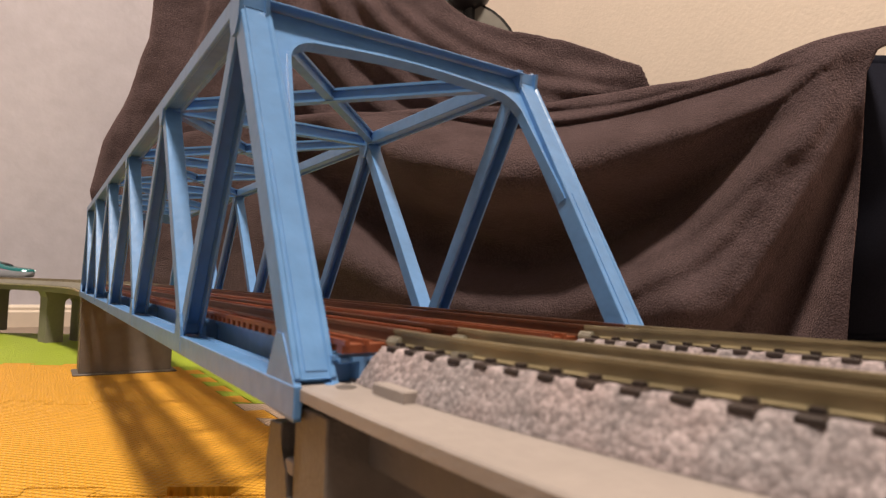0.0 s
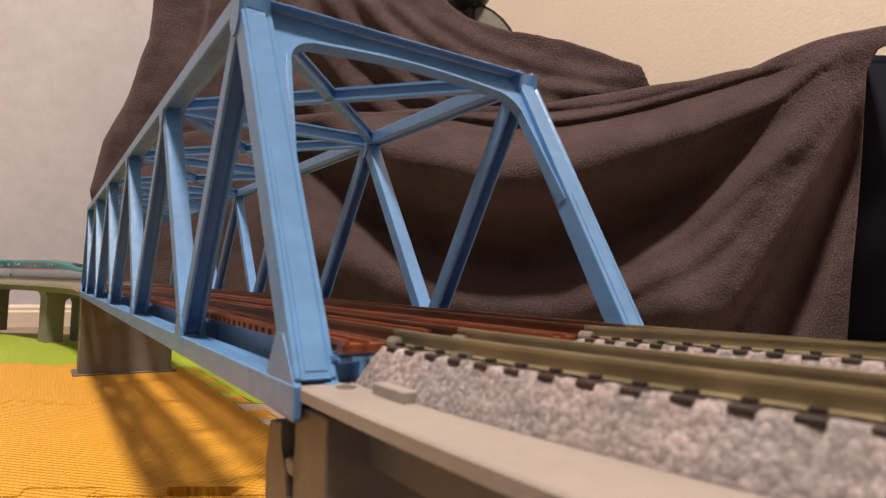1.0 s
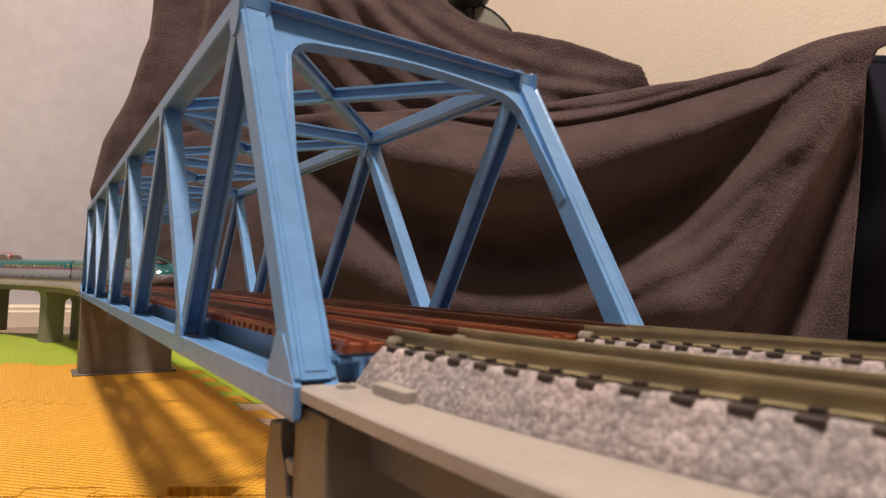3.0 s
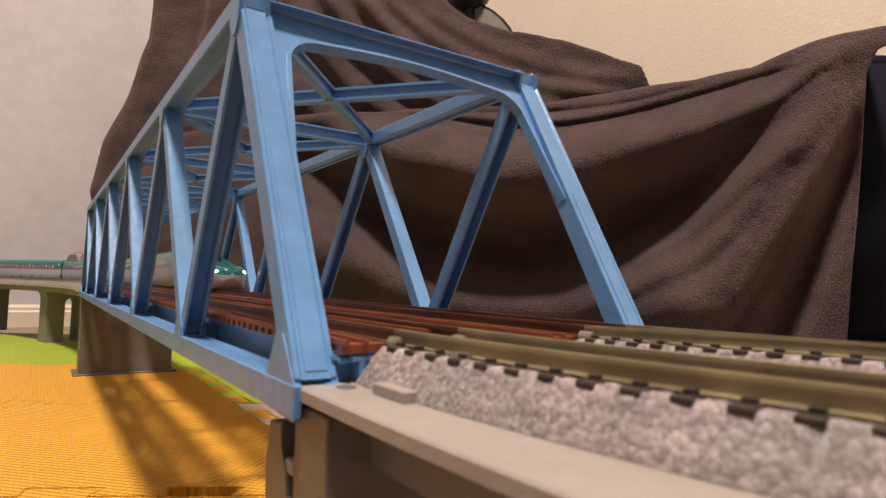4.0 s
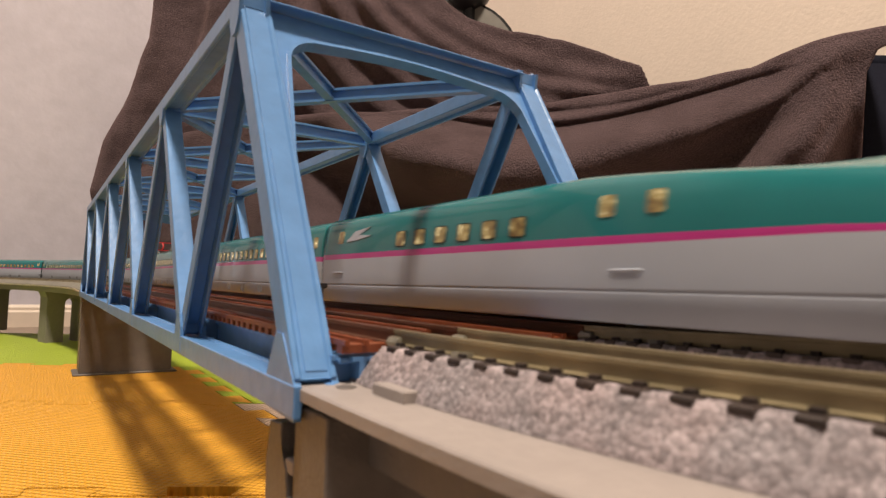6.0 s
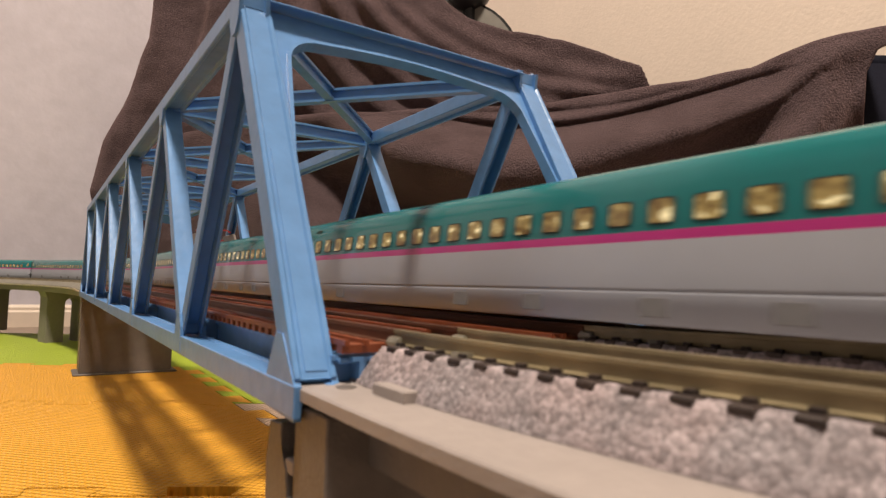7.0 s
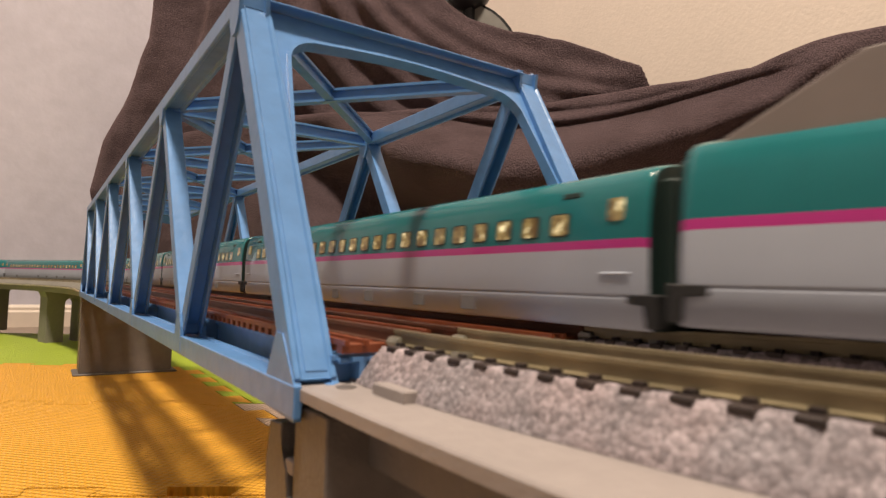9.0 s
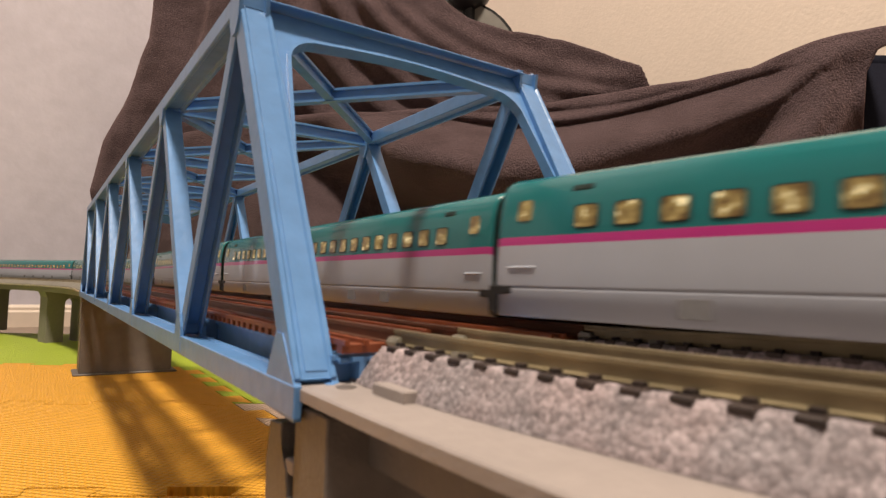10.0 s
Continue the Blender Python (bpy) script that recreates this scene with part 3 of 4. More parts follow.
    while s > -815:
        p, h = along(s, xc)
        right = Vector((h.y, -h.x))
        u, w = banked(0.0, TIE_Z, s, xc)
        q = p + right * u
        lean = cant(s) if xc == X_FAR else 0.0
        m = Matrix.Translation((q.x * MM, q.y * MM, w * MM)) @ Matrix.Rotation(math.atan2(h.y, h.x) - math.pi / 2, 4, "Z") @ Matrix.Rotation(lean, 4, "Y")
        if place:
            first.matrix_basis, place = m, False
        elif s > -90:
            shared("sleeper", first.data, thing, m)
        else:
            bar(far, (*(q - right * 7.6), w - 0.25), (*(q + right * 7.6), w - 0.25), (h.x, h.y, 0), 1.5, 0.6)
        s -= 3.5
    tagged(part("sleepers", far, SLEEPER, thing), kind="stuff")
    return tagged(thing, "model track on pinkish grey ballast with dark sleepers", "model track", "ballasted tracks")


ballast_track(X_NEAR)
ballast_track(X_FAR)


def near_viaduct():
    thing = empty("viaduct_deck", (0, 0, 0))
    bm = bmesh.new()
    u0, u1 = -X_MID + 0.2, 62.2 - X_MID
    sweep(bm, [(u0, 0.7), (u0, 1.9), (u0 + 0.3, 2.15), (u1 - 0.3, 2.15), (u1, 1.9), (u1, 0.7)], steps(10.6, -830, 4), X_MID)
    part("deck_plate", bm, CONCRETE, thing)
    # girder in the darker colour that carries the shade below the plate
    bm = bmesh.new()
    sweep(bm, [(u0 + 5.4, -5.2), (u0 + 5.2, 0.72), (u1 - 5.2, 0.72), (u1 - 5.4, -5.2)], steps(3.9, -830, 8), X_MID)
    part("girder", bm, GIRDER_SHADE, thing)
    bm = bmesh.new()                           # kerb block that locks the ballast
    sweep(bm, [(u0 + 5.2, 2.1), (u0 + 5.2, 3.3), (u0 + 6.9, 3.3), (u0 + 6.9, 2.1)], [2.4, 0.0, -3.4], X_MID)
    bevel(bm, 0.12)
    part("locking_block", bm, CONCRETE, thing)
    bm = bmesh.new()
    bmesh.ops.create_cone(bm, cap_ends=True, segments=20, radius1=0.0011, radius2=0.0011, depth=0.0003)
    hole = part("screw_recess", bm, PIER, thing)
    hole.location = (4.6 * MM, 6.6 * MM, 2.1 * MM)
    return tagged(thing, "beige plastic viaduct deck carrying two ballasted tracks", "viaduct")


near_viaduct()


def pier(name, s, x_half, depth, top_z, mat_used, tall_base, label, notch=False):
    p, h = along(s, X_MID)
    thing = new(name)
    thing.matrix_world = Matrix.Translation((p.x * MM, p.y * MM, MAT_Z * MM)) @ Matrix.Rotation(math.atan2(h.y, h.x) - math.pi / 2, 4, "Z")
    H = top_z - MAT_Z
    bm = bmesh.new()
    b, t = x_half * 0.985, x_half
    hexa(bm, [(-b, -depth * 1.08, 0.5), (b, -depth * 1.08, 0.5), (b, depth * 1.08, 0.5), (-b, depth * 1.08, 0.5),
              (-t, -depth, H - 3), (t, -depth, H - 3), (t, depth, H - 3), (-t, depth, H - 3)])
    bevel(bm, 1.0, 2)
    part("shaft", bm, mat_used, thing)
    bm = bmesh.new()
    box(bm, -x_half - 3, x_half + 3, -depth - 4, depth + 4, 0, 1.3)
    bevel(bm, 0.4)
    part("base_flange", bm, mat_used, thing)
    bm = bmesh.new()
    box(bm, -x_half - 0.3, x_half + 0.3, -depth - 0.5, depth + 0.5, H - 3.2, H)
    bevel(bm, 0.3)
    part("cap", bm, mat_used, thing)
    return tagged(thing, label, "bridge pier")


pier("bridge_pier", L_BR - 3.0, 30.0, 11.0, -1.6, PIER, 1, "brown-grey plastic pier with broad base flange under the bridge end")


def near_pier():
    """The pier under the near bridge seat: two stepped blocks with a lock slot between."""
    thing = new("bridge_pier")
    thing.location = (0, 0, MAT_Z * MM)
    z = -MAT_Z
    bm = bmesh.new()
    prism(bm, [(12.0, 0), (21.3, 0), (20.9, z - 16), (20.3, z - 13.2), (21.0, z - 8.4), (20.0, z - 6.2), (19.9, z - 3.5), (15.9, z - 3.1), (15.5, z - 6.2),
               (13.9, z - 7.8), (13.3, z - 11), (12.0, z - 11)], "x", 0.8, 61.3)
    bevel(bm, 0.2)
    part("seat_block", bm, PIER, thing)
    bm = bmesh.new()
    prism(bm, [(2.8, 0), (11.6, 0), (11.6, z - 0.3), (11.3, z - 0.05), (3.1, z - 0.05), (2.8, z - 0.3)], "x", 0.9, 61.2)
    bevel(bm, 0.3)
    part("shaft", bm, PIER, thing)
    bm = bmesh.new()
    box(bm, 2.6, 59.4, 11.7, 13.4, 0, z - 9.5)
    part("core", bm, PIER, thing)
    bm = bmesh.new()
    box(bm, 1.0, 2.4, 11.9, 14.6, z - 8.4, z - 6.7)
    bevel(bm, 0.2)
    part("lock_tab", bm, CONCRETE, thing, "pale lock tab")
    bm = bmesh.new()
    box(bm, -2, 64, -2, 27, 0, 1.4)
    bevel(bm, 0.4)
    part("base_flange", bm, PIER, thing)
    tagged(thing, "brown-grey plastic pier with slotted head beside the deck", "bridge pier")


near_pier()


def far_viaduct():
    """Curved double-track viaduct with parapet bays beyond the bridge."""
    thing = empty("viaduct_deck", (0, 0, 0))
    u0, u1 = -X_MID + 0.2, 62.2 - X_MID
    s0, s1 = L_BR + 0.5, 2750.0
    bm = bmesh.new()
    sweep(bm, [(u0, 0.6), (u0, 3.0), (u0 + 0.8, 3.0), (u0 + 0.8, 2.2), (u1 - 0.8, 2.2), (u1 - 0.8, 3.0), (u1, 3.0), (u1, 0.6)], steps(s0, s1, 12), X_MID)
    part("deck_plate", bm, GREYDECK, thing)
    bm = bmesh.new()
    sweep(bm, [(u0 + 3.5, -4.2), (u0 + 2.5, 0.62), (u1 - 2.5, 0.62), (u1 - 3.5, -4.2)], steps(s0, s1, 12), X_MID)
    part("girder", bm, GREYDECK, thing)
    bm = bmesh.new()
    bar(bm, (0, -8.0, 0), (0, 8.0, 0), (1, 0, 0), 0.5, 1.3)
    bevel(bm, 0.1)
    first = part("parapet_panel", bm, DECKLIGHT, thing)
    s, k = s0 + 12, 0
    while s < 1000:
        p, h = along(s, X_MID)
        right = Vector((h.y, -h.x))
        q = p + right * (u0 - 0.35)
        m = Matrix.Translation((q.x * MM, q.y * MM, 1.7 * MM)) @ Matrix.Rotation(math.atan2(h.y, h.x) - math.pi / 2, 4, "Z")
        if k == 0:
            first.matrix_basis = m
        else:
            shared("parapet_panel", first.data, thing, m)
        s, k = s + 20.5, k + 1
    tagged(thing, "olive-grey plastic viaduct deck curving away from the bridge", "viaduct")
    for xc in (X_NEAR, X_FAR):
        tr = empty("viaduct_track", (0, 0, 0))
        bm = bmesh.new()
        sweep(bm, [(-11.5, 2.25), (-8.5, TIE_Z - 0.2), (8.5, TIE_Z - 0.2), (11.5, 2.25)], steps(s0, s1, 12), xc)
        part("track_bed", bm, GREYDECK, tr)
        for o in (-4.5, 4.5):
            bm = bmesh.new()
            sweep(bm, [(o - 0.45, TIE_Z - 0.25), (o - 0.45, RAIL_Z), (o + 0.45, RAIL_Z), (o + 0.45, TIE_Z - 0.25)], steps(s0, s1, 12), xc)
            part("rail", bm, RAIL, tr)
        tagged(tr, "slab track with two rails on the viaduct deck", "model track", "viaduct tracks")
    # arched double piers
    for i, s in enumerate((700, 884, 1040, 1115, 1230, 1380, 1530, 1700, 1870, 2040, 2210, 2380, 2550, 2720)):
        p, h = along(s, X_MID)
        pr = new("viaduct_pier")
        pr.matrix_world = Matrix.Translation((p.x * MM, p.y * MM, (MAT_Z if s < 900 else FLOOR_Z) * MM)) @ Matrix.Rotation(math.atan2(h.y, h.x) - math.pi / 2, 4, "Z")
        z = -4.2 - (MAT_Z if s < 900 else FLOOR_Z)
        inner, outer = 6.5, 23.0
        outl = [(-outer, 0), (-inner, 0), (-inner, z - 12)]
        for j in range(1, 12):
            a = math.pi - math.pi * j / 12
            outl.append((inner * math.cos(a), z - 12 + 5.5 * math.sin(a)))
        outl += [(inner, z - 12), (inner, 0), (outer, 0), (outer, z - 6), (outer + 2.5, z), (-outer - 2.5, z), (-outer, z - 6)]
        bm = bmesh.new()
        prism(bm, outl, "y", -9.5, 9.5)
        part("pier_frame", bm, GREYDECK, pr)
        tagged(pr, "olive-grey plastic arched viaduct pier with two legs", "viaduct pier", "viaduct piers")
    # piers under the near bend, away from the bridge
    for s in (-150, -300, -450, -600, -750):
        pier("deck_pier", s, 22.0, 8.0, -3.6, PIER, 1, "brown-grey plastic pier under the curved deck")


far_viaduct()


# ---- the blanket and what it hides ----
FWD, RGT = Vector((0.555, 0.832, 0)).normalized(), Vector((0.832, -0.555, 0)).normalized()


def spot(u, d, z):
    """u mm to the side and d mm away in the view's ground plan, at height z."""
    p = Vector((EYE.x, EYE.y, 0)) * 1000 + RGT * u + FWD * d
    return Vector((p.x, p.y, z))


def far_of(u):
    """How far the drapery stands off: nearer the sofa than the chair."""
    return lerp_table(u, ((-440, 770), (-150, 690), (480, 500)))


def drape(u, z, bulge):
    """A place on the drapery: side and height as seen at 650 mm, bulging towards the room."""
    k = far_of(u) / 650
    p = spot(u * k, (650 - bulge) * k, 0)
    return Vector((p.x, p.y, 13.5 + k * (z - 13.5)))


def hang(u, z, bulge):
    """A place on the hanging front: it comes nearer along its own line of sight, so that its outline holds."""
    k, m = far_of(u) / 650, 1 - bulge / 650
    p = spot(u * k * m, 650 * k * m, 0)
    return Vector((p.x, p.y, 13.5 + k * m * (z - 13.5)))


def floor_at(u):
    return 13.5 + (FLOOR_Z + 1 - 13.5) * 650 / far_of(u)


def lerp_table(x, table):
    if x <= table[0][0]:
        return table[0][1]
    for (a, va), (b, vb) in zip(table, table[1:]):
        if x <= b:
            k = (x - a) / (b - a)
            return va + (vb - va) * k
    return table[-1][1]


def bump1(x, c, w):
    return math.exp(-((x - c) / w) ** 2)


SWAG_TOP = ((-360, 130), (-300, 165), (-180, 190), (-60, 198), (40, 206), (99, 210), (229, 233), (342, 257), (379, 275), (417, 287), (450, 299), (480, 306), (512, 313))
MOUND_TOP = ((-486, 474), (-121, 440), (-69, 410), (24, 339), (73, 323), (142, 315), (209, 292), (233, 284), (248, 259), (266, 150))


def fold(u, z, line, rise, left, right):
    """The bulge that one fold gives to places (u, z): a crest (or valley) along a bowed line, with its own width on either hand."""
    ctl = np.array(line, float)
    ctl = np.vstack([2 * ctl[0] - ctl[1], ctl, 2 * ctl[-1] - ctl[-2]])
    pts = []
    for p0, p1, p2, p3 in zip(ctl, ctl[1:], ctl[2:], ctl[3:]):
        for k in np.linspace(0, 1, 14, endpoint=False):
            pts.append(0.5 * (2 * p1 + (p2 - p0) * k + (2 * p0 - 5 * p1 + 4 * p2 - p3) * k * k + (3 * p1 - p0 - 3 * p2 + p3) * k ** 3))
    pts.append(ctl[-2])
    pts = np.array(pts)
    tan = np.gradient(pts, axis=0)
    tan /= np.linalg.norm(tan, axis=1)[:, None]
    du, dz = u[..., None] - pts[:, 0], z[..., None] - pts[:, 1]
    near = np.argmin(du * du + dz * dz, axis=-1)
    du = np.take_along_axis(du, near[..., None], -1)[..., 0]
    dz = np.take_along_axis(dz, near[..., None], -1)[..., 0]
    tu, tz = tan[near, 0], tan[near, 1]
    off = tu * dz - tz * du
    past = np.abs(du * tu + dz * tz)                       # fades beyond the ends of the line
    # the two hands blend over the crest, so that it is rounded
    wide = np.where(off > 0, left, right)
    return rise * np.exp(-(off / wide) ** 2 - (past / 45) ** 2)


def swag_folds(u, z):
    """How far the hanging front bulges: folds fan out from the pinned corner, a deep bowl lies between them."""
    f = fold(u, z, ((436, 268), (340, 214), (255, 175), (131, 141), (38, 136), (-93, 180)), 74, 50, 54)
    f += fold(u, z, ((440, 266), (317, 170), (194, 78), (102, 44), (10, 48), (-77, 84), (-147, 142)), -76, 30, 58)
    f += fold(u, z, ((243, 6), (133, -10), (42, -12), (-50, 12), (-113, 58)), 34, 42, 40)
    f += fold(u, z, ((450, 274), (403, 157), (341, 56), (262, -37)), 36, 30, 62)
    f += fold(u, z, ((451, 240), (433, 133), (402, 46), (371, -34)), -44, 20, 22)
    f += fold(u, z, ((378, 150), (298, 49), (213, 4)), -11, 14, 12)
    f += fold(u, z, ((420, 200), (372, 120), (318, 30)), -5, 8, 9)
    f += fold(u, z, ((350, 252), (192, 203), (87, 188), (-40, 197)), -30, 20, 6)
    f += fold(u, z, ((330, 256), (211, 221), (120, 206), (10, 204)), -17, 9, 5)
    f += fold(u, z, ((345, 264), (240, 238), (150, 219)), -12, 8, 5)
    f += fold(u, z, ((420, 262), (360, 216), (300, 186)), -12, 14, 7)
    f += fold(u, z, ((60, 96), (0, 92), (-70, 112)), -9, 12, 8)
    f += fold(u, z, ((330, 120), (270, 66), (205, 32)), -6, 10, 7)
    f += fold(u, z, ((425, 225), (398, 130), (352, 40), (310, -30)), -7, 8, 10)
    f += 16 * np.exp(-((u + 41) ** 2 + 1.7 * (z - 122) ** 2) / 42 ** 2)
    f += fold(u, z, ((-150, 190), (-190, 90), (-200, -20)), 18, 22, 26)
    f += fold(u, z, ((-240, 170), (-262, 80), (-270, -20)), 16, 20, 24)
    return f * np.clip(np.hypot(u - 466, z - 295) / 150, 0, 1)


# folds of the heap: where each line starts and ends, its sag; then the rise and the widths below and above it
HEAP_FOLDS = (((-260, 380, -75, 150, -26), 24, 13, 34), ((-205, 372, 10, 172, -30), 26, 12, 30), ((-150, 360, 95, 196, -36), 30, 12, 30),
              ((-112, 360, 150, 224, -40), 30, 11, 24), ((-75, 356, 200, 246, -34), 17, 10, 19), ((-36, 352, 215, 268, -24), 9, 9, 15),
              ((-285, 360, -345, 130, 10), 16, 9, 34), ((-225, 340, -265, 120, 6), 12, 10, 24),
              ((-180, 250, -190, 40, 0), 9, 14, 18))


def crest(u, z, line, lo, hi):
    """1 on a sagging line from (u0, z0) to (u1, z1), falling off to 0 on either side."""
    u0, z0, u1, z1, sag = line
    du, dz = u1 - u0, z1 - z0
    length = math.hypot(du, dz)
    k = ((u - u0) * du + (z - z0) * dz) / length ** 2
    off = ((z - z0) * du - (u - u0) * dz) / length - sag * 4 * k * (1 - k)
    ends = ease((k + 0.15) / 0.25) * ease((1.12 - k) / 0.25)
    return math.exp(-(off / (hi if off > 0 else lo)) ** 2) * ends


def blanket():
    thing = empty("fleece_blanket", tuple(drape(60, floor_at(60), 0)))
    # hanging front
    bm = bmesh.new()
    cols, rows, back = 240, 180, 14
    grid = []
    places = []
    for i in range(cols + 1):
        u = -352 + 862 * i / cols
        top = lerp_table(u, SWAG_TOP) + 2.2 * noise.noise(Vector((u * 0.02, 0, 5)))
        low = floor_at(u)
        for j in range(rows + 1):
            z = low + (top - low) * j / rows
            ue = u
            if u > 380:                                     # the free edge leans in towards the floor
                edge = lerp_table(z, ((-90, 434), (-26, 438), (152, 453), (262, 463), (288, 476), (304, 510)))
                ue = 380 + (u - 380) * (edge - 380) / 130
            places.append((ue, z, top))
    places = np.array(places).reshape(cols + 1, rows + 1, 3)
    bulge = swag_folds(places[..., 0], places[..., 1])
    for i in range(cols + 1):
        line = []
        for j in range(rows + 1):
            t = j / rows
            u, z, top = places[i, j]
            f = bulge[i, j] - 24 * ease((60 - top + z) / 60) * ease((420 - u) / 120)      # rolled back towards its upper rim
            f -= 30 * ease((60 - z) / 120) * ease((u + 200) / 160) * ease((380 - u) / 160)  # tucked in under the seat's edge
            f += 5 * noise.noise(Vector((u, z, 0)) * 0.011) + 2.0 * noise.noise(Vector((u, z, 9)) * 0.034) + 0.8 * noise.noise(Vector((u, z, 4)) * 0.10)
            rim = max(0.0, (t - 0.93) / 0.07)
            line.append(hang(u, z, f * (1 - 0.5 * rim) - 9 * rim ** 2 - 10 * t))
        last = line[-1]
        for j in range(1, back + 1):                        # over the top and away
            k = j / back
            line.append(last + FWD * (8 + 110 * k) * k + Vector((0, 0, 6 * math.sin(min(1, k * 3) * 1.5) + 6 * k)))
        grid.append(line)
    vs = [[bm.verts.new((p * MM) - thing.location) for p in line] for line in grid]
    for a, b in zip(vs, vs[1:]):
        for i in range(len(a) - 1):
            bm.faces.new((a[i], b[i], b[i + 1], a[i + 1]))
    front = part("hanging_front", bm, FLEECE, thing, smooth=True)
    # the heap thrown over the chair behind
    bm = bmesh.new()
    cols, rows = 190, 200
    grid = []
    for i in range(cols + 1):
        w = i / cols
        line = []
        for j in range(rows + 1):
            t = j / rows
            low = floor_at(-200)
            z = low + 560 * t
            left = lerp_table(z, ((-110, -385), (0, -415), (67, -448), (117, -463), (180, -450), (237, -420), (308, -398), (480, -388)))
            u = left + (266 - left) * w
            top = lerp_table(u, MOUND_TOP)
            over = max(0.0, z - top)
            zz = min(z, top) + 2 * math.sin(min(over, 40) / 40 * 1.5)
            f = 0.0
            for line_, rise, lo, hi in HEAP_FOLDS:
                f += rise * crest(u, zz, line_, lo, hi)
            f += 9 * noise.noise(Vector((u, zz, 40)) * 0.009) + 3.0 * noise.noise(Vector((u, zz, 3)) * 0.03) + 1.0 * noise.noise(Vector((u, zz, 14)) * 0.09)
            turn = (1 - min(1, w * 14)) ** 2
            p = drape(u, zz, f * (1 - turn) - 68 - min(over, 200) * 0.8 - 130 * ease((lerp_table(u, SWAG_TOP) + 6 - zz) / 45) * ease((u + 330) / 100))
            line.append(p + FWD * 45 * turn + RGT * 24 * turn)
        grid.append(line)
    vs = [[bm.verts.new((p * MM) - thing.location) for p in line] for line in grid]
    for a, b in zip(vs, vs[1:]):
        for i in range(len(a) - 1):
            bm.faces.new((a[i], b[i], b[i + 1], a[i + 1]))
    heap = part("heaped_back", bm, FLEECE, thing, smooth=True)
    for ob in (front, heap):
        md = ob.modifiers.new("thickness", "SOLIDIFY")
        md.thickness, md.offset = 0.003, 0.0
    return tagged(thing, "dark brown fleece blanket draped in heavy folds over furniture", "blanket")


blanket()


def rounded_box(u0, u1, d0, d1, z0, z1, r, origin):
    bm = bmesh.new()
    pts = []
    for z in (z0, z1):
        for u, d in ((u0, d0), (u1, d0), (u1, d1), (u0, d1)):
            pts.append(drape(u, 13.5 + (z - 13.5) * 650 / far_of(u) if z < 0 else z, 650 - d) - origin)
    hexa(bm, pts)
    bevel(bm, r, 4)
    return bm


def sofa():
    base = drape(540, floor_at(540), -150)
    thing = empty("sofa", tuple(base))
    part("arm", rounded_box(464, 640, 742, 820, FLOOR_Z + 30, 326, 14, base), NAVY, thing, smooth=True)
    part("seat", rounded_box(300, 436, 760, 900, FLOOR_Z + 30, 120, 20, base), NAVY, thing, smooth=True)
    for u, d in ((460, 710), (580, 710), (460, 820), (580, 820)):
        part("foot", rounded_box(u - 12, u + 12, d - 12, d + 12, FLOOR_Z, FLOOR_Z + 34, 3, base), DARKPLASTIC, thing)
    tagged(thing, "dark navy fabric sofa arm beside the brown blanket", "sofa")


sofa()


def chair():
    base = drape(-60, floor_at(-60), -200)
    thing = empty("office_chair", tuple(base))
    def shell(grow, d0, d1):
        bm = bmesh.new()
        u0, u1, z0, z1, r = -250 - grow, 92 + grow, 120 - grow, 396 + grow, 78 + grow
        outl = []
        for cu, cz, a0 in ((u1 - r, z1 - r, 0), (u0 + r, z1 - r, 90), (u0 + r, z0 + r, 180), (u1 - r, z0 + r, 270)):
            for k in range(9):
                a = radians(a0 + 90 * k / 8)
                outl.append((cu + r * math.cos(a), cz + r * math.sin(a)))
        rings = [[bm.verts.new((drape(u, z, 650 - d) - base) * MM) for u, z in outl] for d in (d0, d1)]
        n = len(outl)
        for i in range(n):
            bm.faces.new((rings[0][i], rings[0][(i + 1) % n], rings[1][(i + 1) % n], rings[1][i]))
        for ring in rings:
            bm.faces.new(ring)
        return bm

    part("backrest", shell(0, 790, 806), GREYPLASTIC, thing, "grey plastic shell")
    part("backrest_rim", shell(6, 796, 812), DARKPLASTIC, thing, "black rim")
    bm = bmesh.new()
    bmesh.ops.create_uvsphere(bm, u_segments=24, v_segments=12, radius=0.030)
    knob = part("headrest_knob", bm, DARKPLASTIC, thing, "round black knob", smooth=True)
    knob.location = (drape(26, 414, -140) - base) * MM
    part("headrest_stem", rounded_box(18, 34, 782, 796, 350, 400, 4, base), DARKPLASTIC, thing)
    part("seat", rounded_box(-240, 60, 812, 1000, 90, 130, 16, base), DARKPLASTIC, thing, smooth=True)
    part("column", rounded_box(-110, -70, 880, 920, -40, 92, 8, base), DARKPLASTIC, thing)
    for du, dd in ((-110, 0), (110, 0), (0, -80), (0, 90)):
        bm = bmesh.new()
        a, b = drape(-90, -30, -250) - base, drape(-90 + du, floor_at(-90) + 8, -250 - dd) - base
        bar(bm, a, b, (0, 0, 1), 12, 18)
        part("leg", bm, DARKPLASTIC, thing)
    tagged(thing, "grey and black chair back half hidden under the blanket", "chair")


chair()

# ---- the bullet train ----
CAR, HEAD_LEN, PITCH_MM, BOGIE = 170.6, 175.0, 175.0, 56.0
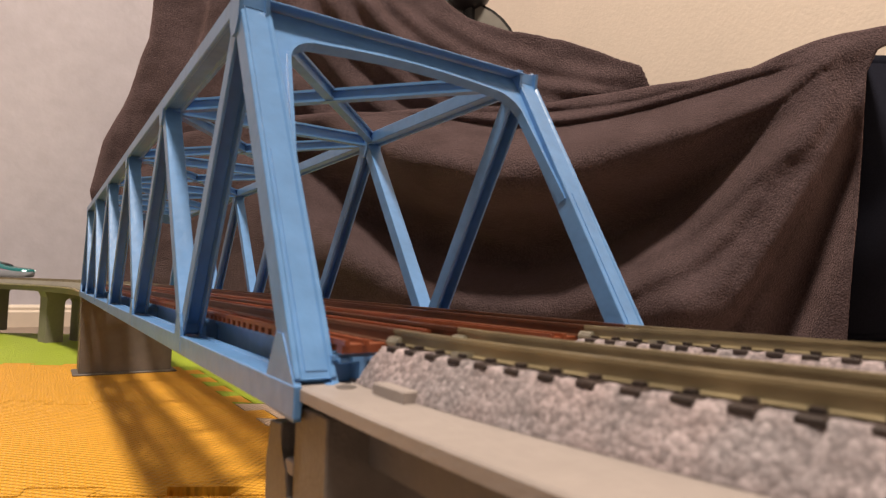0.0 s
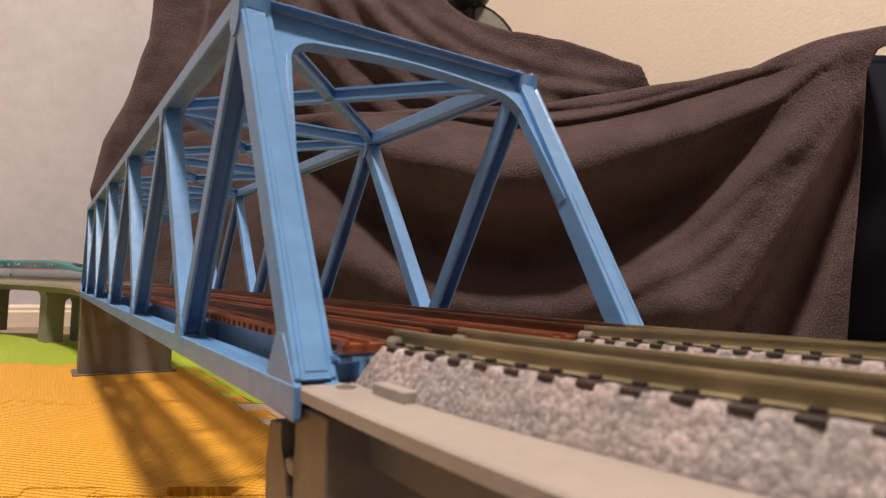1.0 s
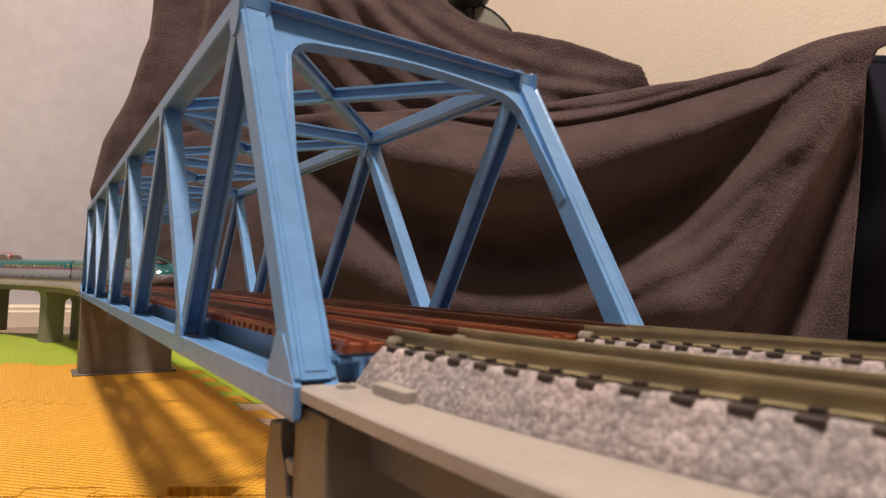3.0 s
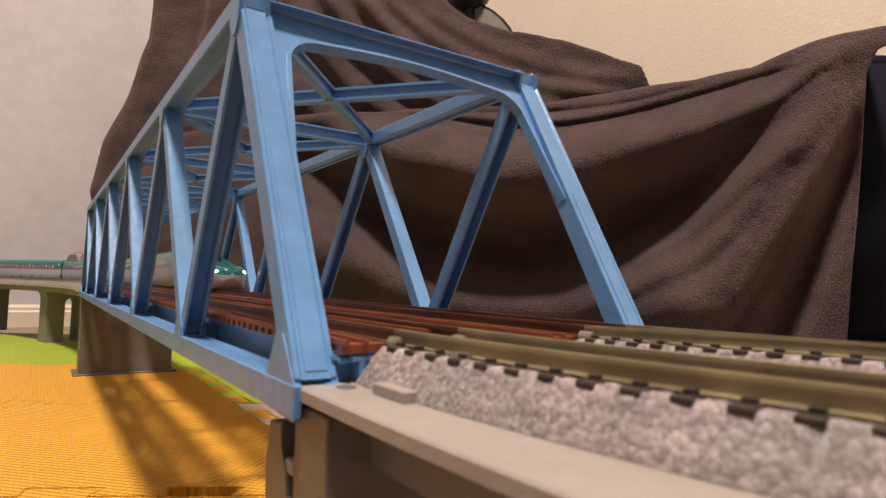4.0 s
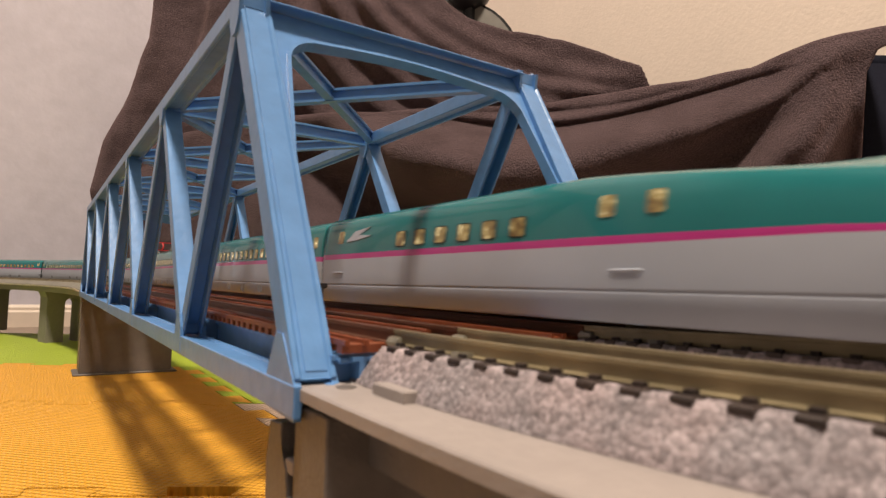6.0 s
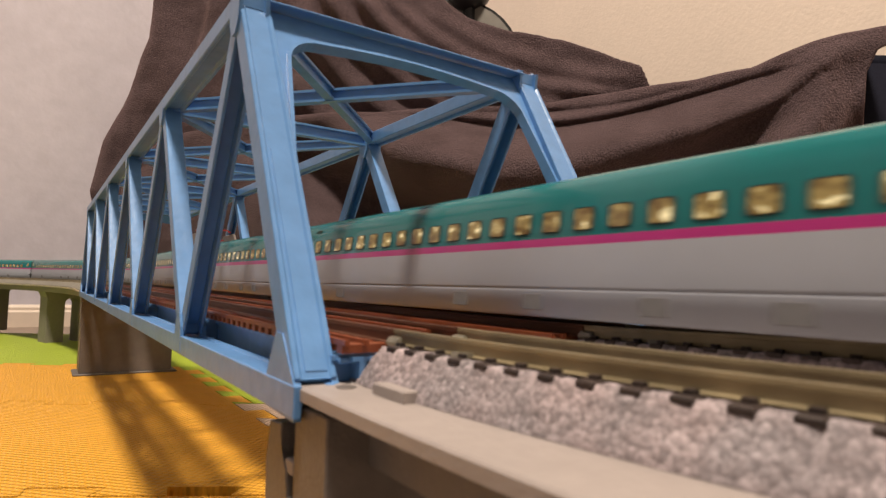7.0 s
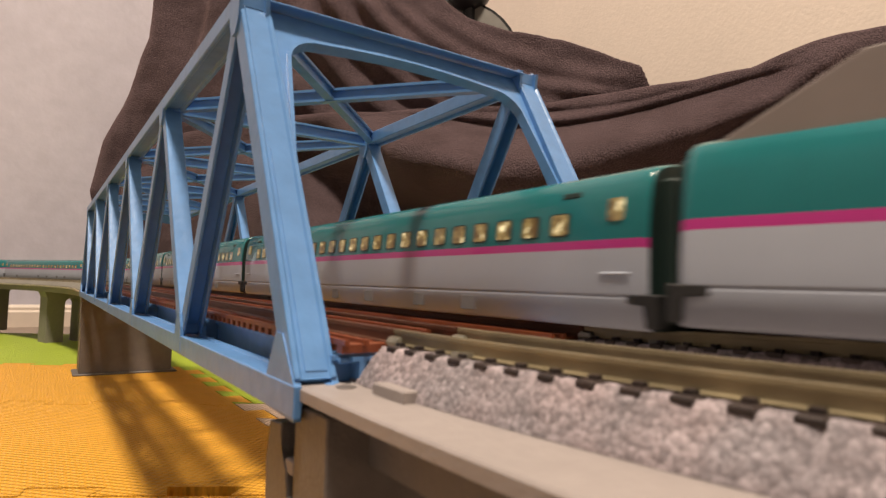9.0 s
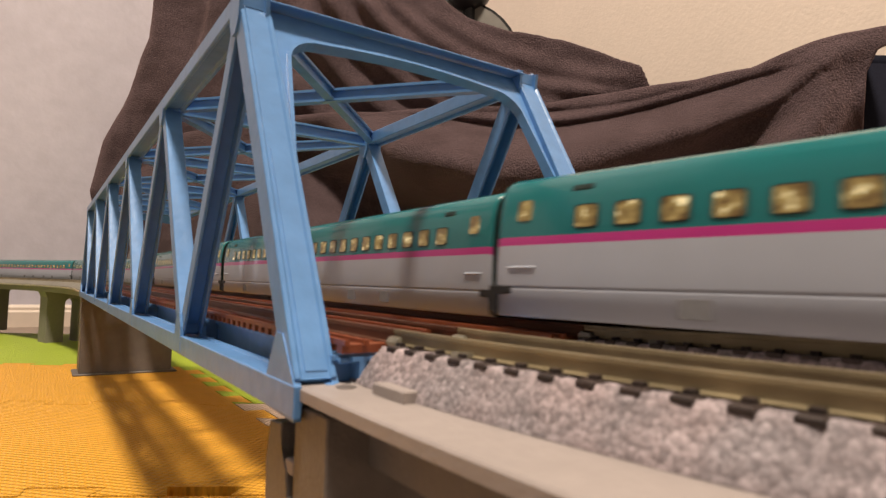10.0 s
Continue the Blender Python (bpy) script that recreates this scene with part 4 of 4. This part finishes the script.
# half section from the bottom centre to the roof centre: across (of 10.4), height above the rail
SECTION = ((0.0, 0.2), (7.0, 0.2), (9.5, 0.25), (10.05, 0.7), (10.25, 4.0), (10.26, 4.2), (10.18, 4.28), (10.18, 4.4), (10.3, 4.48), (10.32, 4.7), (10.42, 7.0),
           (10.4, 10.4), (10.38, 11.6), (10.25, 14.0), (10.0, 16.5), (9.55, 18.6), (8.9, 19.8), (7.8, 20.55), (5.5, 21.1), (2.8, 21.4), (0.0, 21.5))
TINT = (3, 3, 3, 3, 3, 3, 3, 3, 3, 2, 2, 1, 0, 0, 0, 0, 0, 0, 0, 0)      # 0 green, 1 pink, 2 white, 3 skirt grey


def loft(bm, rings, tints):
    vs = [[bm.verts.new(Vector(p) * MM) for p in ring] for ring in rings]
    n = len(rings[0])
    for a, b in zip(vs, vs[1:]):
        for i in range(n):
            j = (i + 1) % n
            q = [a[i], a[j], b[j], b[i]]
            if len(set(q)) == 4:
                f = bm.faces.new(q)
                f.material_index = tints[i]
                f.smooth = True
    for ring in (vs[0], vs[-1]):
        f = bm.faces.new(ring)
        f.material_index = 4
    return vs


def full_ring(half, y):
    """The closed section from its half."""
    right = [(x, y, z) for x, z in half]
    left = [(-x, y, z) for x, z in reversed(half[1:-1])]
    return right + left


RING_TINT = list(TINT) + list(reversed(TINT))
LIVERY = [TRAIN_GREEN, TRAIN_PINK, TRAIN_WHITE, TRAIN_GREY, GANGWAY]


def pane_mesh(width, height, name):
    """A rounded window pane standing in the car's side."""
    bm = bmesh.new()
    outl = []
    r = min(width, height) * 0.17
    for cx, cz, a0 in ((width / 2 - r, height / 2 - r, 0), (-width / 2 + r, height / 2 - r, 90), (-width / 2 + r, -height / 2 + r, 180), (width / 2 - r, -height / 2 + r, 270)):
        for k in range(4):
            a = radians(a0 + 30 * k)
            outl.append((cx + r * math.cos(a), cz + r * math.sin(a)))
    prism(bm, outl, "x", -0.12, 0.12)
    me = bpy.data.meshes.new(name)
    bmesh.ops.recalc_face_normals(bm, faces=bm.faces)
    bm.to_mesh(me)
    bm.free()
    return me


def simple_mesh(name, dims, mat_used, bev=0.0):
    bm = bmesh.new()
    box(bm, *dims)
    if bev:
        bevel(bm, bev)
    me = bpy.data.meshes.new(name)
    bmesh.ops.recalc_face_normals(bm, faces=bm.faces)
    bm.to_mesh(me)
    bm.free()
    me.materials.append(mat_used)
    return me


PANE = pane_mesh(3.1, 2.9, "window")
PANE.materials.append(WINDOW_LIT)
DOOR_PANE = pane_mesh(2.6, 3.0, "door_window")
DOOR_PANE.materials.append(WINDOW_LIT)
SURROUND = pane_mesh(3.9, 3.3, "window_surround")
SURROUND.materials.append(GANGWAY)
BADGE = simple_mesh("side_display", (-0.12, 0.12, -1.7, 1.7, -0.4, 0.4), GANGWAY, 0.1)
VENT_ME = simple_mesh("vent_panel", (-0.12, 0.12, -2.0, 2.0, -1.2, 1.2), VENT, 0.1)
HANDLE_ME = simple_mesh("door_rail", (-0.25, 0.15, -2.4, 2.4, -0.22, 0.22), TRAIN_WHITE, 0.15)
WHEEL_BM = bmesh.new()
bmesh.ops.create_cone(WHEEL_BM, cap_ends=True, segments=18, radius1=2.7 * MM, radius2=2.7 * MM, depth=1.6 * MM, matrix=Matrix.Rotation(math.pi / 2, 4, "Y"))
WHEEL_ME = bpy.data.meshes.new("wheel")
WHEEL_BM.to_mesh(WHEEL_ME)
WHEEL_BM.free()
WHEEL_ME.materials.append(RAIL)


def side_x(z):
    """Half width of the car's side at height z."""
    for (x0, z0), (x1, z1) in zip(SECTION[10:], SECTION[11:]):
        if z0 <= z <= z1:
            return x0 + (x1 - x0) * (z - z0) / (z1 - z0)
    return 10.1


def tilt(z):
    return math.degrees(math.atan2(side_x(z - 1.2) - side_x(z + 1.2), 2.4))


def on_side(name, mesh, car, y, z, proud=0.0):
    for s in (-1, 1):
        x = side_x(z) + proud
        shared(name, mesh, car, pose(s * x * MM, y * MM, z * MM, 0, -s * tilt(z), 0))


def bogie(car, y):
    bm = bmesh.new()
    box(bm, -6.2, 6.2, y - 11, y + 11, 1.7, 3.4)
    for s in (-1, 1):
        box(bm, s * 6.4 - 0.7, s * 6.4 + 0.7, y - 12.5, y + 12.5, 1.2, 3.8)
    bevel(bm, 0.25)
    bg = part("bogie", bm, TRAIN_DARK, car, "black bogie frame")
    for dy in (-7.8, 7.8):
        for s in (-1, 1):
            shared("wheel", WHEEL_ME, bg, pose(s * 4.4 * MM, (y + dy) * MM, 2.7 * MM))


def damper(car, s, e, h):
    """A black L-shaped damper at one corner of the car's end."""
    bm = bmesh.new()
    ya, yb, yc = e * (h + 1.3), e * (h - 3.2), e * (h - 0.4)
    prism(bm, [(ya, 0.6), (yc, 0.6), (yc, 3.5), (yb, 3.5), (yb, 4.7), (ya, 4.7)], "x", s * 9.3 - 1.1, s * 9.3 + 1.1)
    bevel(bm, 0.2)
    part("end_damper", bm, TRAIN_DARK, car, "black end damper")


def coach(rear_door=5.0):
    """A middle car, nose towards +y; its origin lies on the rail top."""
    car = empty("train_car", (0, 0, 0))
    h = CAR / 2
    rings = []
    for y, k in ((-h, 0.972), (-h + 0.5, 0.99), (-h + 1.2, 1.0), (h - 1.2, 1.0), (h - 0.5, 0.99), (h, 0.972)):
        rings.append(full_ring([(x * k, 0.2 + (z - 0.2) * (0.5 + 0.5 * k)) for x, z in SECTION], y))
    bm = bmesh.new()
    loft(bm, rings, RING_TINT)
    part("body", bm, LIVERY, car)
    for e in (-1, 1):
        bm = bmesh.new()
        box(bm, -7.6, 7.6, min(e * (h - 0.4), e * (h + 1.55)), max(e * (h - 0.4), e * (h + 1.55)), 1.2, 19.0)
        bevel(bm, 0.4)
        part("gangway", bm, GANGWAY, car, "dark ribbed gangway bellows")
        for s in (-1, 1):
            damper(car, s, e, h)
    y, span = h - 14.8, 6.1
    while y > -h + rear_door + 9.5:
        on_side("window_surround", SURROUND, car, y, 13.95, -0.06)
        on_side("window", PANE, car, y, 13.95, 0.02)
        y -= span
    for y in (-h + rear_door, h - 5.0):
        on_side("door_window", DOOR_PANE, car, y, 15.4, 0.0)
        on_side("door_rail", HANDLE_ME, car, y, 7.2, 0.05)
    on_side("side_display", BADGE, car, h - 13, 18.0, -0.02)
    on_side("side_display", BADGE, car, -h + rear_door + 9.5, 18.0, -0.02)
    for y in (-55, -6, 12, 33, 49):
        for s in (-1, 1):
            shared("vent_panel", VENT_ME, car, pose(s * 10.13 * MM, y * MM, 2.4 * MM))
    for y in (-BOGIE, BOGIE):
        bogie(car, y)
    return tagged(car, "green and silver bullet train coach with pink stripe and lit windows", "train car", "cars of the model train")


def pantograph(car, end, arm, arm_label):
    """Noise covers, insulators and a red folded pantograph on the roof near one end of the car."""
    h = CAR / 2 * end
    for s in (-1, 1):
        bm = bmesh.new()
        a = h - 2.5 * end
        prism(bm, [(a, 20.0), (a - 13.5 * end, 27.4), (a - 33 * end, 27.4), (a - 42 * end, 20.6), (a - 41 * end, 19.8), (a, 19.4)], "x", s * 7.9 - 0.45, s * 7.9 + 0.45)
        bevel(bm, 0.25)
        part("pantograph_cover", bm, PANTO_COVER, car, "grey-beige noise cover")
        bm = bmesh.new()
        prism(bm, [(a - 42 * end, 20.6), (a - 44 * end, 22.5), (a - 52 * end, 22.3), (a - 56 * end, 20.9)], "x", s * 6.2 - 0.5, s * 6.2 + 0.5)
        bevel(bm, 0.25)
        part("roof_fairing", bm, PANTO_COVER, car, "low grey-beige roof fairing")
    base = h - 29 * end
    bm = bmesh.new()
    for s in (-1, 1):
        for dy in (-4, 4):
            bmesh.ops.create_cone(bm, cap_ends=True, segments=12, radius1=0.9 * MM, radius2=0.7 * MM, depth=2.6 * MM,
                                  matrix=Matrix.Translation((s * 3 * MM, (base + dy) * MM, 22.6 * MM)))
    pg = part("insulator", bm, TRAIN_WHITE, car, "white roof insulators")
    bm = bmesh.new()
    bar(bm, (0, base - 5, 24.0), (0, base + 5, 24.0), (1, 0, 0), 7.0, 0.5)
    bar(bm, (0, base + 3 * end, 24.2), (0, base - 4 * end, 26.8), (1, 0, 0), 0.9, 0.9)
    bar(bm, (0, base - 4 * end, 26.8), (0, base + 2 * end, 29.4), (1, 0, 0), 0.8, 0.8)
    bar(bm, (-6.5, base + 2 * end, 29.6), (6.5, base + 2 * end, 29.6), (0, 1, 0), 1.1, 0.5)
    for s in (-1, 1):
        bar(bm, (s * 6.4, base + 2 * end, 29.6), (s * 8.4, base + 2 * end, 28.6), (0, 1, 0), 0.8, 0.5)
    part("pantograph", bm, arm, car, arm_label)


ROOF = ((0, 7.9), (0.6, 9.2), (1.6, 10.1), (3.5, 10.9), (7, 11.5), (16, 12.1), (28, 13.0), (34, 13.8), (44, 15.6), (56, 17.6), (68, 19.2), (80, 20.6), (92, 21.5))
WIDE = ((0, 0.8), (0.4, 2.8), (1.4, 4.8), (3.5, 6.6), (8, 8.3), (16, 9.4), (28, 10.1), (40, 10.35), (60, 10.4))
LOWER = ((0, 5.6), (0.8, 4.0), (2.4, 2.6), (5, 1.5), (9, 0.7), (16, 0.3), (24, 0.2))
BELT = ((0, 6.9), (6, 7.3), (14, 7.4), (22, 8.0), (30, 9.0), (40, 9.9), (60, 10.4))
SILL = ((0, 6.7), (6, 7.0), (14, 6.7), (20, 6.4), (30, 6.7), (44, 7.0), (60, 7.0))


def head_half(d):
    """Half section of the head car d mm behind its tip."""
    top, w, b = lerp_table(d, ROOF), lerp_table(d, WIDE) / 10.4, lerp_table(d, LOWER)
    belt, sill = lerp_table(d, BELT), lerp_table(d, SILL)
    out = []
    canopy = 2.5 * bump1(d, 50, 12)
    for i, (x, z) in enumerate(SECTION):
        if z <= 7.0:
            zz = b + (z - 0.2) / 6.8 * (sill - b)
        elif z <= 10.4:
            zz = sill + (z - 7.0) / 3.4 * (belt - sill)
        else:
            k = (z - 10.4) / 11.1
            thin = min(1, d / 60)
            if i == 12:
                k *= 0.25 + 0.75 * thin
            zz = belt + k * (top - belt)
        squeeze = 1.0
        if z > 11:
            squeeze = 1 - 0.16 * (1 - min(1, d / 80)) * ((z - 11) / 10.5)
        zz += canopy * bump1(x, 0, 5.2) * (1 if z > 18 else 0)
        if d < 14:
            squeeze *= 1 - 0.12 * (1 - d / 14) * abs(zz - 7) / 5
        out.append((x * w * squeeze, zz))
    return out


def head_car():
    car = empty("train_car", (0, 0, 0))
    h = HEAD_LEN / 2
    ds = [0, 0.3, 0.8, 1.6, 3, 5, 7.5, 10, 13, 16, 20, 24, 28, 32, 36, 40, 44, 48, 52, 56, 60, 65, 70, 76, 84, 92, 110, 140, HEAD_LEN - 1, HEAD_LEN]
    rings = [full_ring(head_half(d), h - d) for d in ds]
    bm = bmesh.new()
    loft(bm, rings, RING_TINT)
    # white runs out into silver grey along the nose
    for f in bm.faces:
        c = f.calc_center_median() / MM
        d = h - c.y
        if f.material_index == 2 and d < 17:
            f.material_index = 3
        if f.material_index == 1 and d < 24:
            f.material_index = 0
        if f.material_index == 4 and d < 5:
            f.material_index = 3
    part("body", bm, LIVERY, car)
    # the cab's dark windscreen dome, half sunk in the canopy
    bm = bmesh.new()
    bmesh.ops.create_uvsphere(bm, u_segments=32, v_segments=16, radius=1.0 * MM)
    bmesh.ops.scale(bm, vec=(4.9, 11.5, 2.2), verts=bm.verts)
    glass = part("cab_window", bm, CABGLASS, car, "dark wrapped cab windscreen", smooth=True)
    glass.matrix_basis = pose(0, (h - 43.0) * MM, 15.6 * MM, -9, 0, 0)
    bm = bmesh.new()
    bmesh.ops.create_uvsphere(bm, u_segments=16, v_segments=8, radius=1.0 * MM)
    bmesh.ops.scale(bm, vec=(1.1, 0.5, 0.3), verts=bm.verts)
    lampc = part("cab_lamp", bm, CABLAMP, car, "glowing white lamp behind the windscreen", smooth=True)
    lampc.location = (0, (h - 45.5) * MM, 17.8 * MM)
    for s in (-1, 1):
        bm = bmesh.new()
        bmesh.ops.create_uvsphere(bm, u_segments=20, v_segments=10, radius=1.0 * MM)
        bmesh.ops.scale(bm, vec=(1.15, 2.7, 0.85), verts=bm.verts)
        lampo = part("headlight", bm, HEADLAMP, car, "glowing greenish white headlight", smooth=True)
        lampo.matrix_basis = pose(s * 6.3 * MM, (h - 5.2) * MM, 8.45 * MM, 0, s * 32, s * 22)
    for i in range(6):
        y = h - 103.7 - 6.95 * i
        on_side("window_surround", SURROUND, car, y, 13.95, -0.06)
        on_side("window", PANE, car, y, 13.95, 0.02)
    for y in (-h + 9.0, h - 86.5, h - 79.0):
        on_side("door_window", DOOR_PANE, car, y, 15.6, -0.02)
    on_side("door_rail", HANDLE_ME, car, -h + 9.0, 7.2, 0.05)
    on_side("door_rail", HANDLE_ME, car, h - 83.0, 7.0, 0.05)
    # side emblem near the rear door, a plain pale swoosh of two blades
    for s in (-1, 1):
        bm = bmesh.new()
        prism(bm, [(-6, -1.0), (-2, 1.3), (5, 2.0), (0, 0.4), (6, 0.0), (-1, -0.8)], "x", -0.1, 0.1)
        em = part("emblem", bm, TRAIN_WHITE, car, "pale swoosh emblem")
        em.matrix_basis = pose(s * (side_x(15) + 0.02) * MM, (-h + 18) * MM, 15.4 * MM, 0, -s * tilt(15), 0)
    bm = bmesh.new()
    box(bm, -8.6, 8.6, -h - 2.0, -h + 0.4, 1.2, 19.6)
    bevel(bm, 0.4)
    part("gangway", bm, GANGWAY, car, "dark ribbed gangway bellows")
    for s in (-1, 1):
        damper(car, s, -1, h)
    for y in (-BOGIE, 42):
        bogie(car, y)
    return tagged(car, "green and silver bullet train head car, long nose, lit headlights", "train car", "cars of the model train")


NOSE_START, SPEED, SLOWING = 829.0, 152.5, 1.8


def car_pose(front, length):
    """A car whose front end is at 'front' along the far track."""
    mid = front + length / 2
    a, _ = along(mid - BOGIE)
    b, _ = along(mid + BOGIE)
    c, d = (a + b) / 2, a - b
    ends = [banked(0.0, RAIL_Z, mid + o, X_FAR)[1] for o in (-BOGIE, BOGIE)]
    lean = (cant(mid - BOGIE) + cant(mid + BOGIE)) / 2
    nose_up = math.atan2(ends[0] - ends[1], 2 * BOGIE)
    return (Matrix.Translation((c.x * MM, c.y * MM, sum(ends) / 2 * MM)) @ Matrix.Rotation(math.atan2(d.y, d.x) - math.pi / 2, 4, "Z")
            @ Matrix.Translation((0.012 * lean, 0, 0)) @ Matrix.Rotation(nose_up, 4, "X") @ Matrix.Rotation(-lean, 4, "Y"))


def train():
    cars = [head_car()]
    first = coach()
    cars.append(first)
    cars.append(coach(25.0))
    for i in range(3, 10):
        cars.append(copy_thing(cars[2] if i == 6 else first, Matrix.Identity(4)))
    pantograph(cars[2], -1, PANTO_RED, "red raised pantograph arm")
    pantograph(cars[6], -1, PANTO_GREY, "dark grey pantograph arm")
    for i in (2, 6):
        tagged(cars[i], "green and silver bullet train coach with roof pantograph and grey covers")
    return cars


CARS = train()


def motions():
    for i, car in enumerate(CARS):
        rows = []
        for k in range(51):
            t = k * 0.2
            front = NOSE_START - SPEED * t + SLOWING * max(0.0, t - 7.5) ** 2 + 3.5 * ease((t - 7.8) / 1.4) + (0 if i == 0 else HEAD_LEN + 3.4 + (i - 1) * PITCH_MM)
            rows.append((t, car_pose(front, HEAD_LEN if i == 0 else CAR)))
        walk(car, rows)


motions()
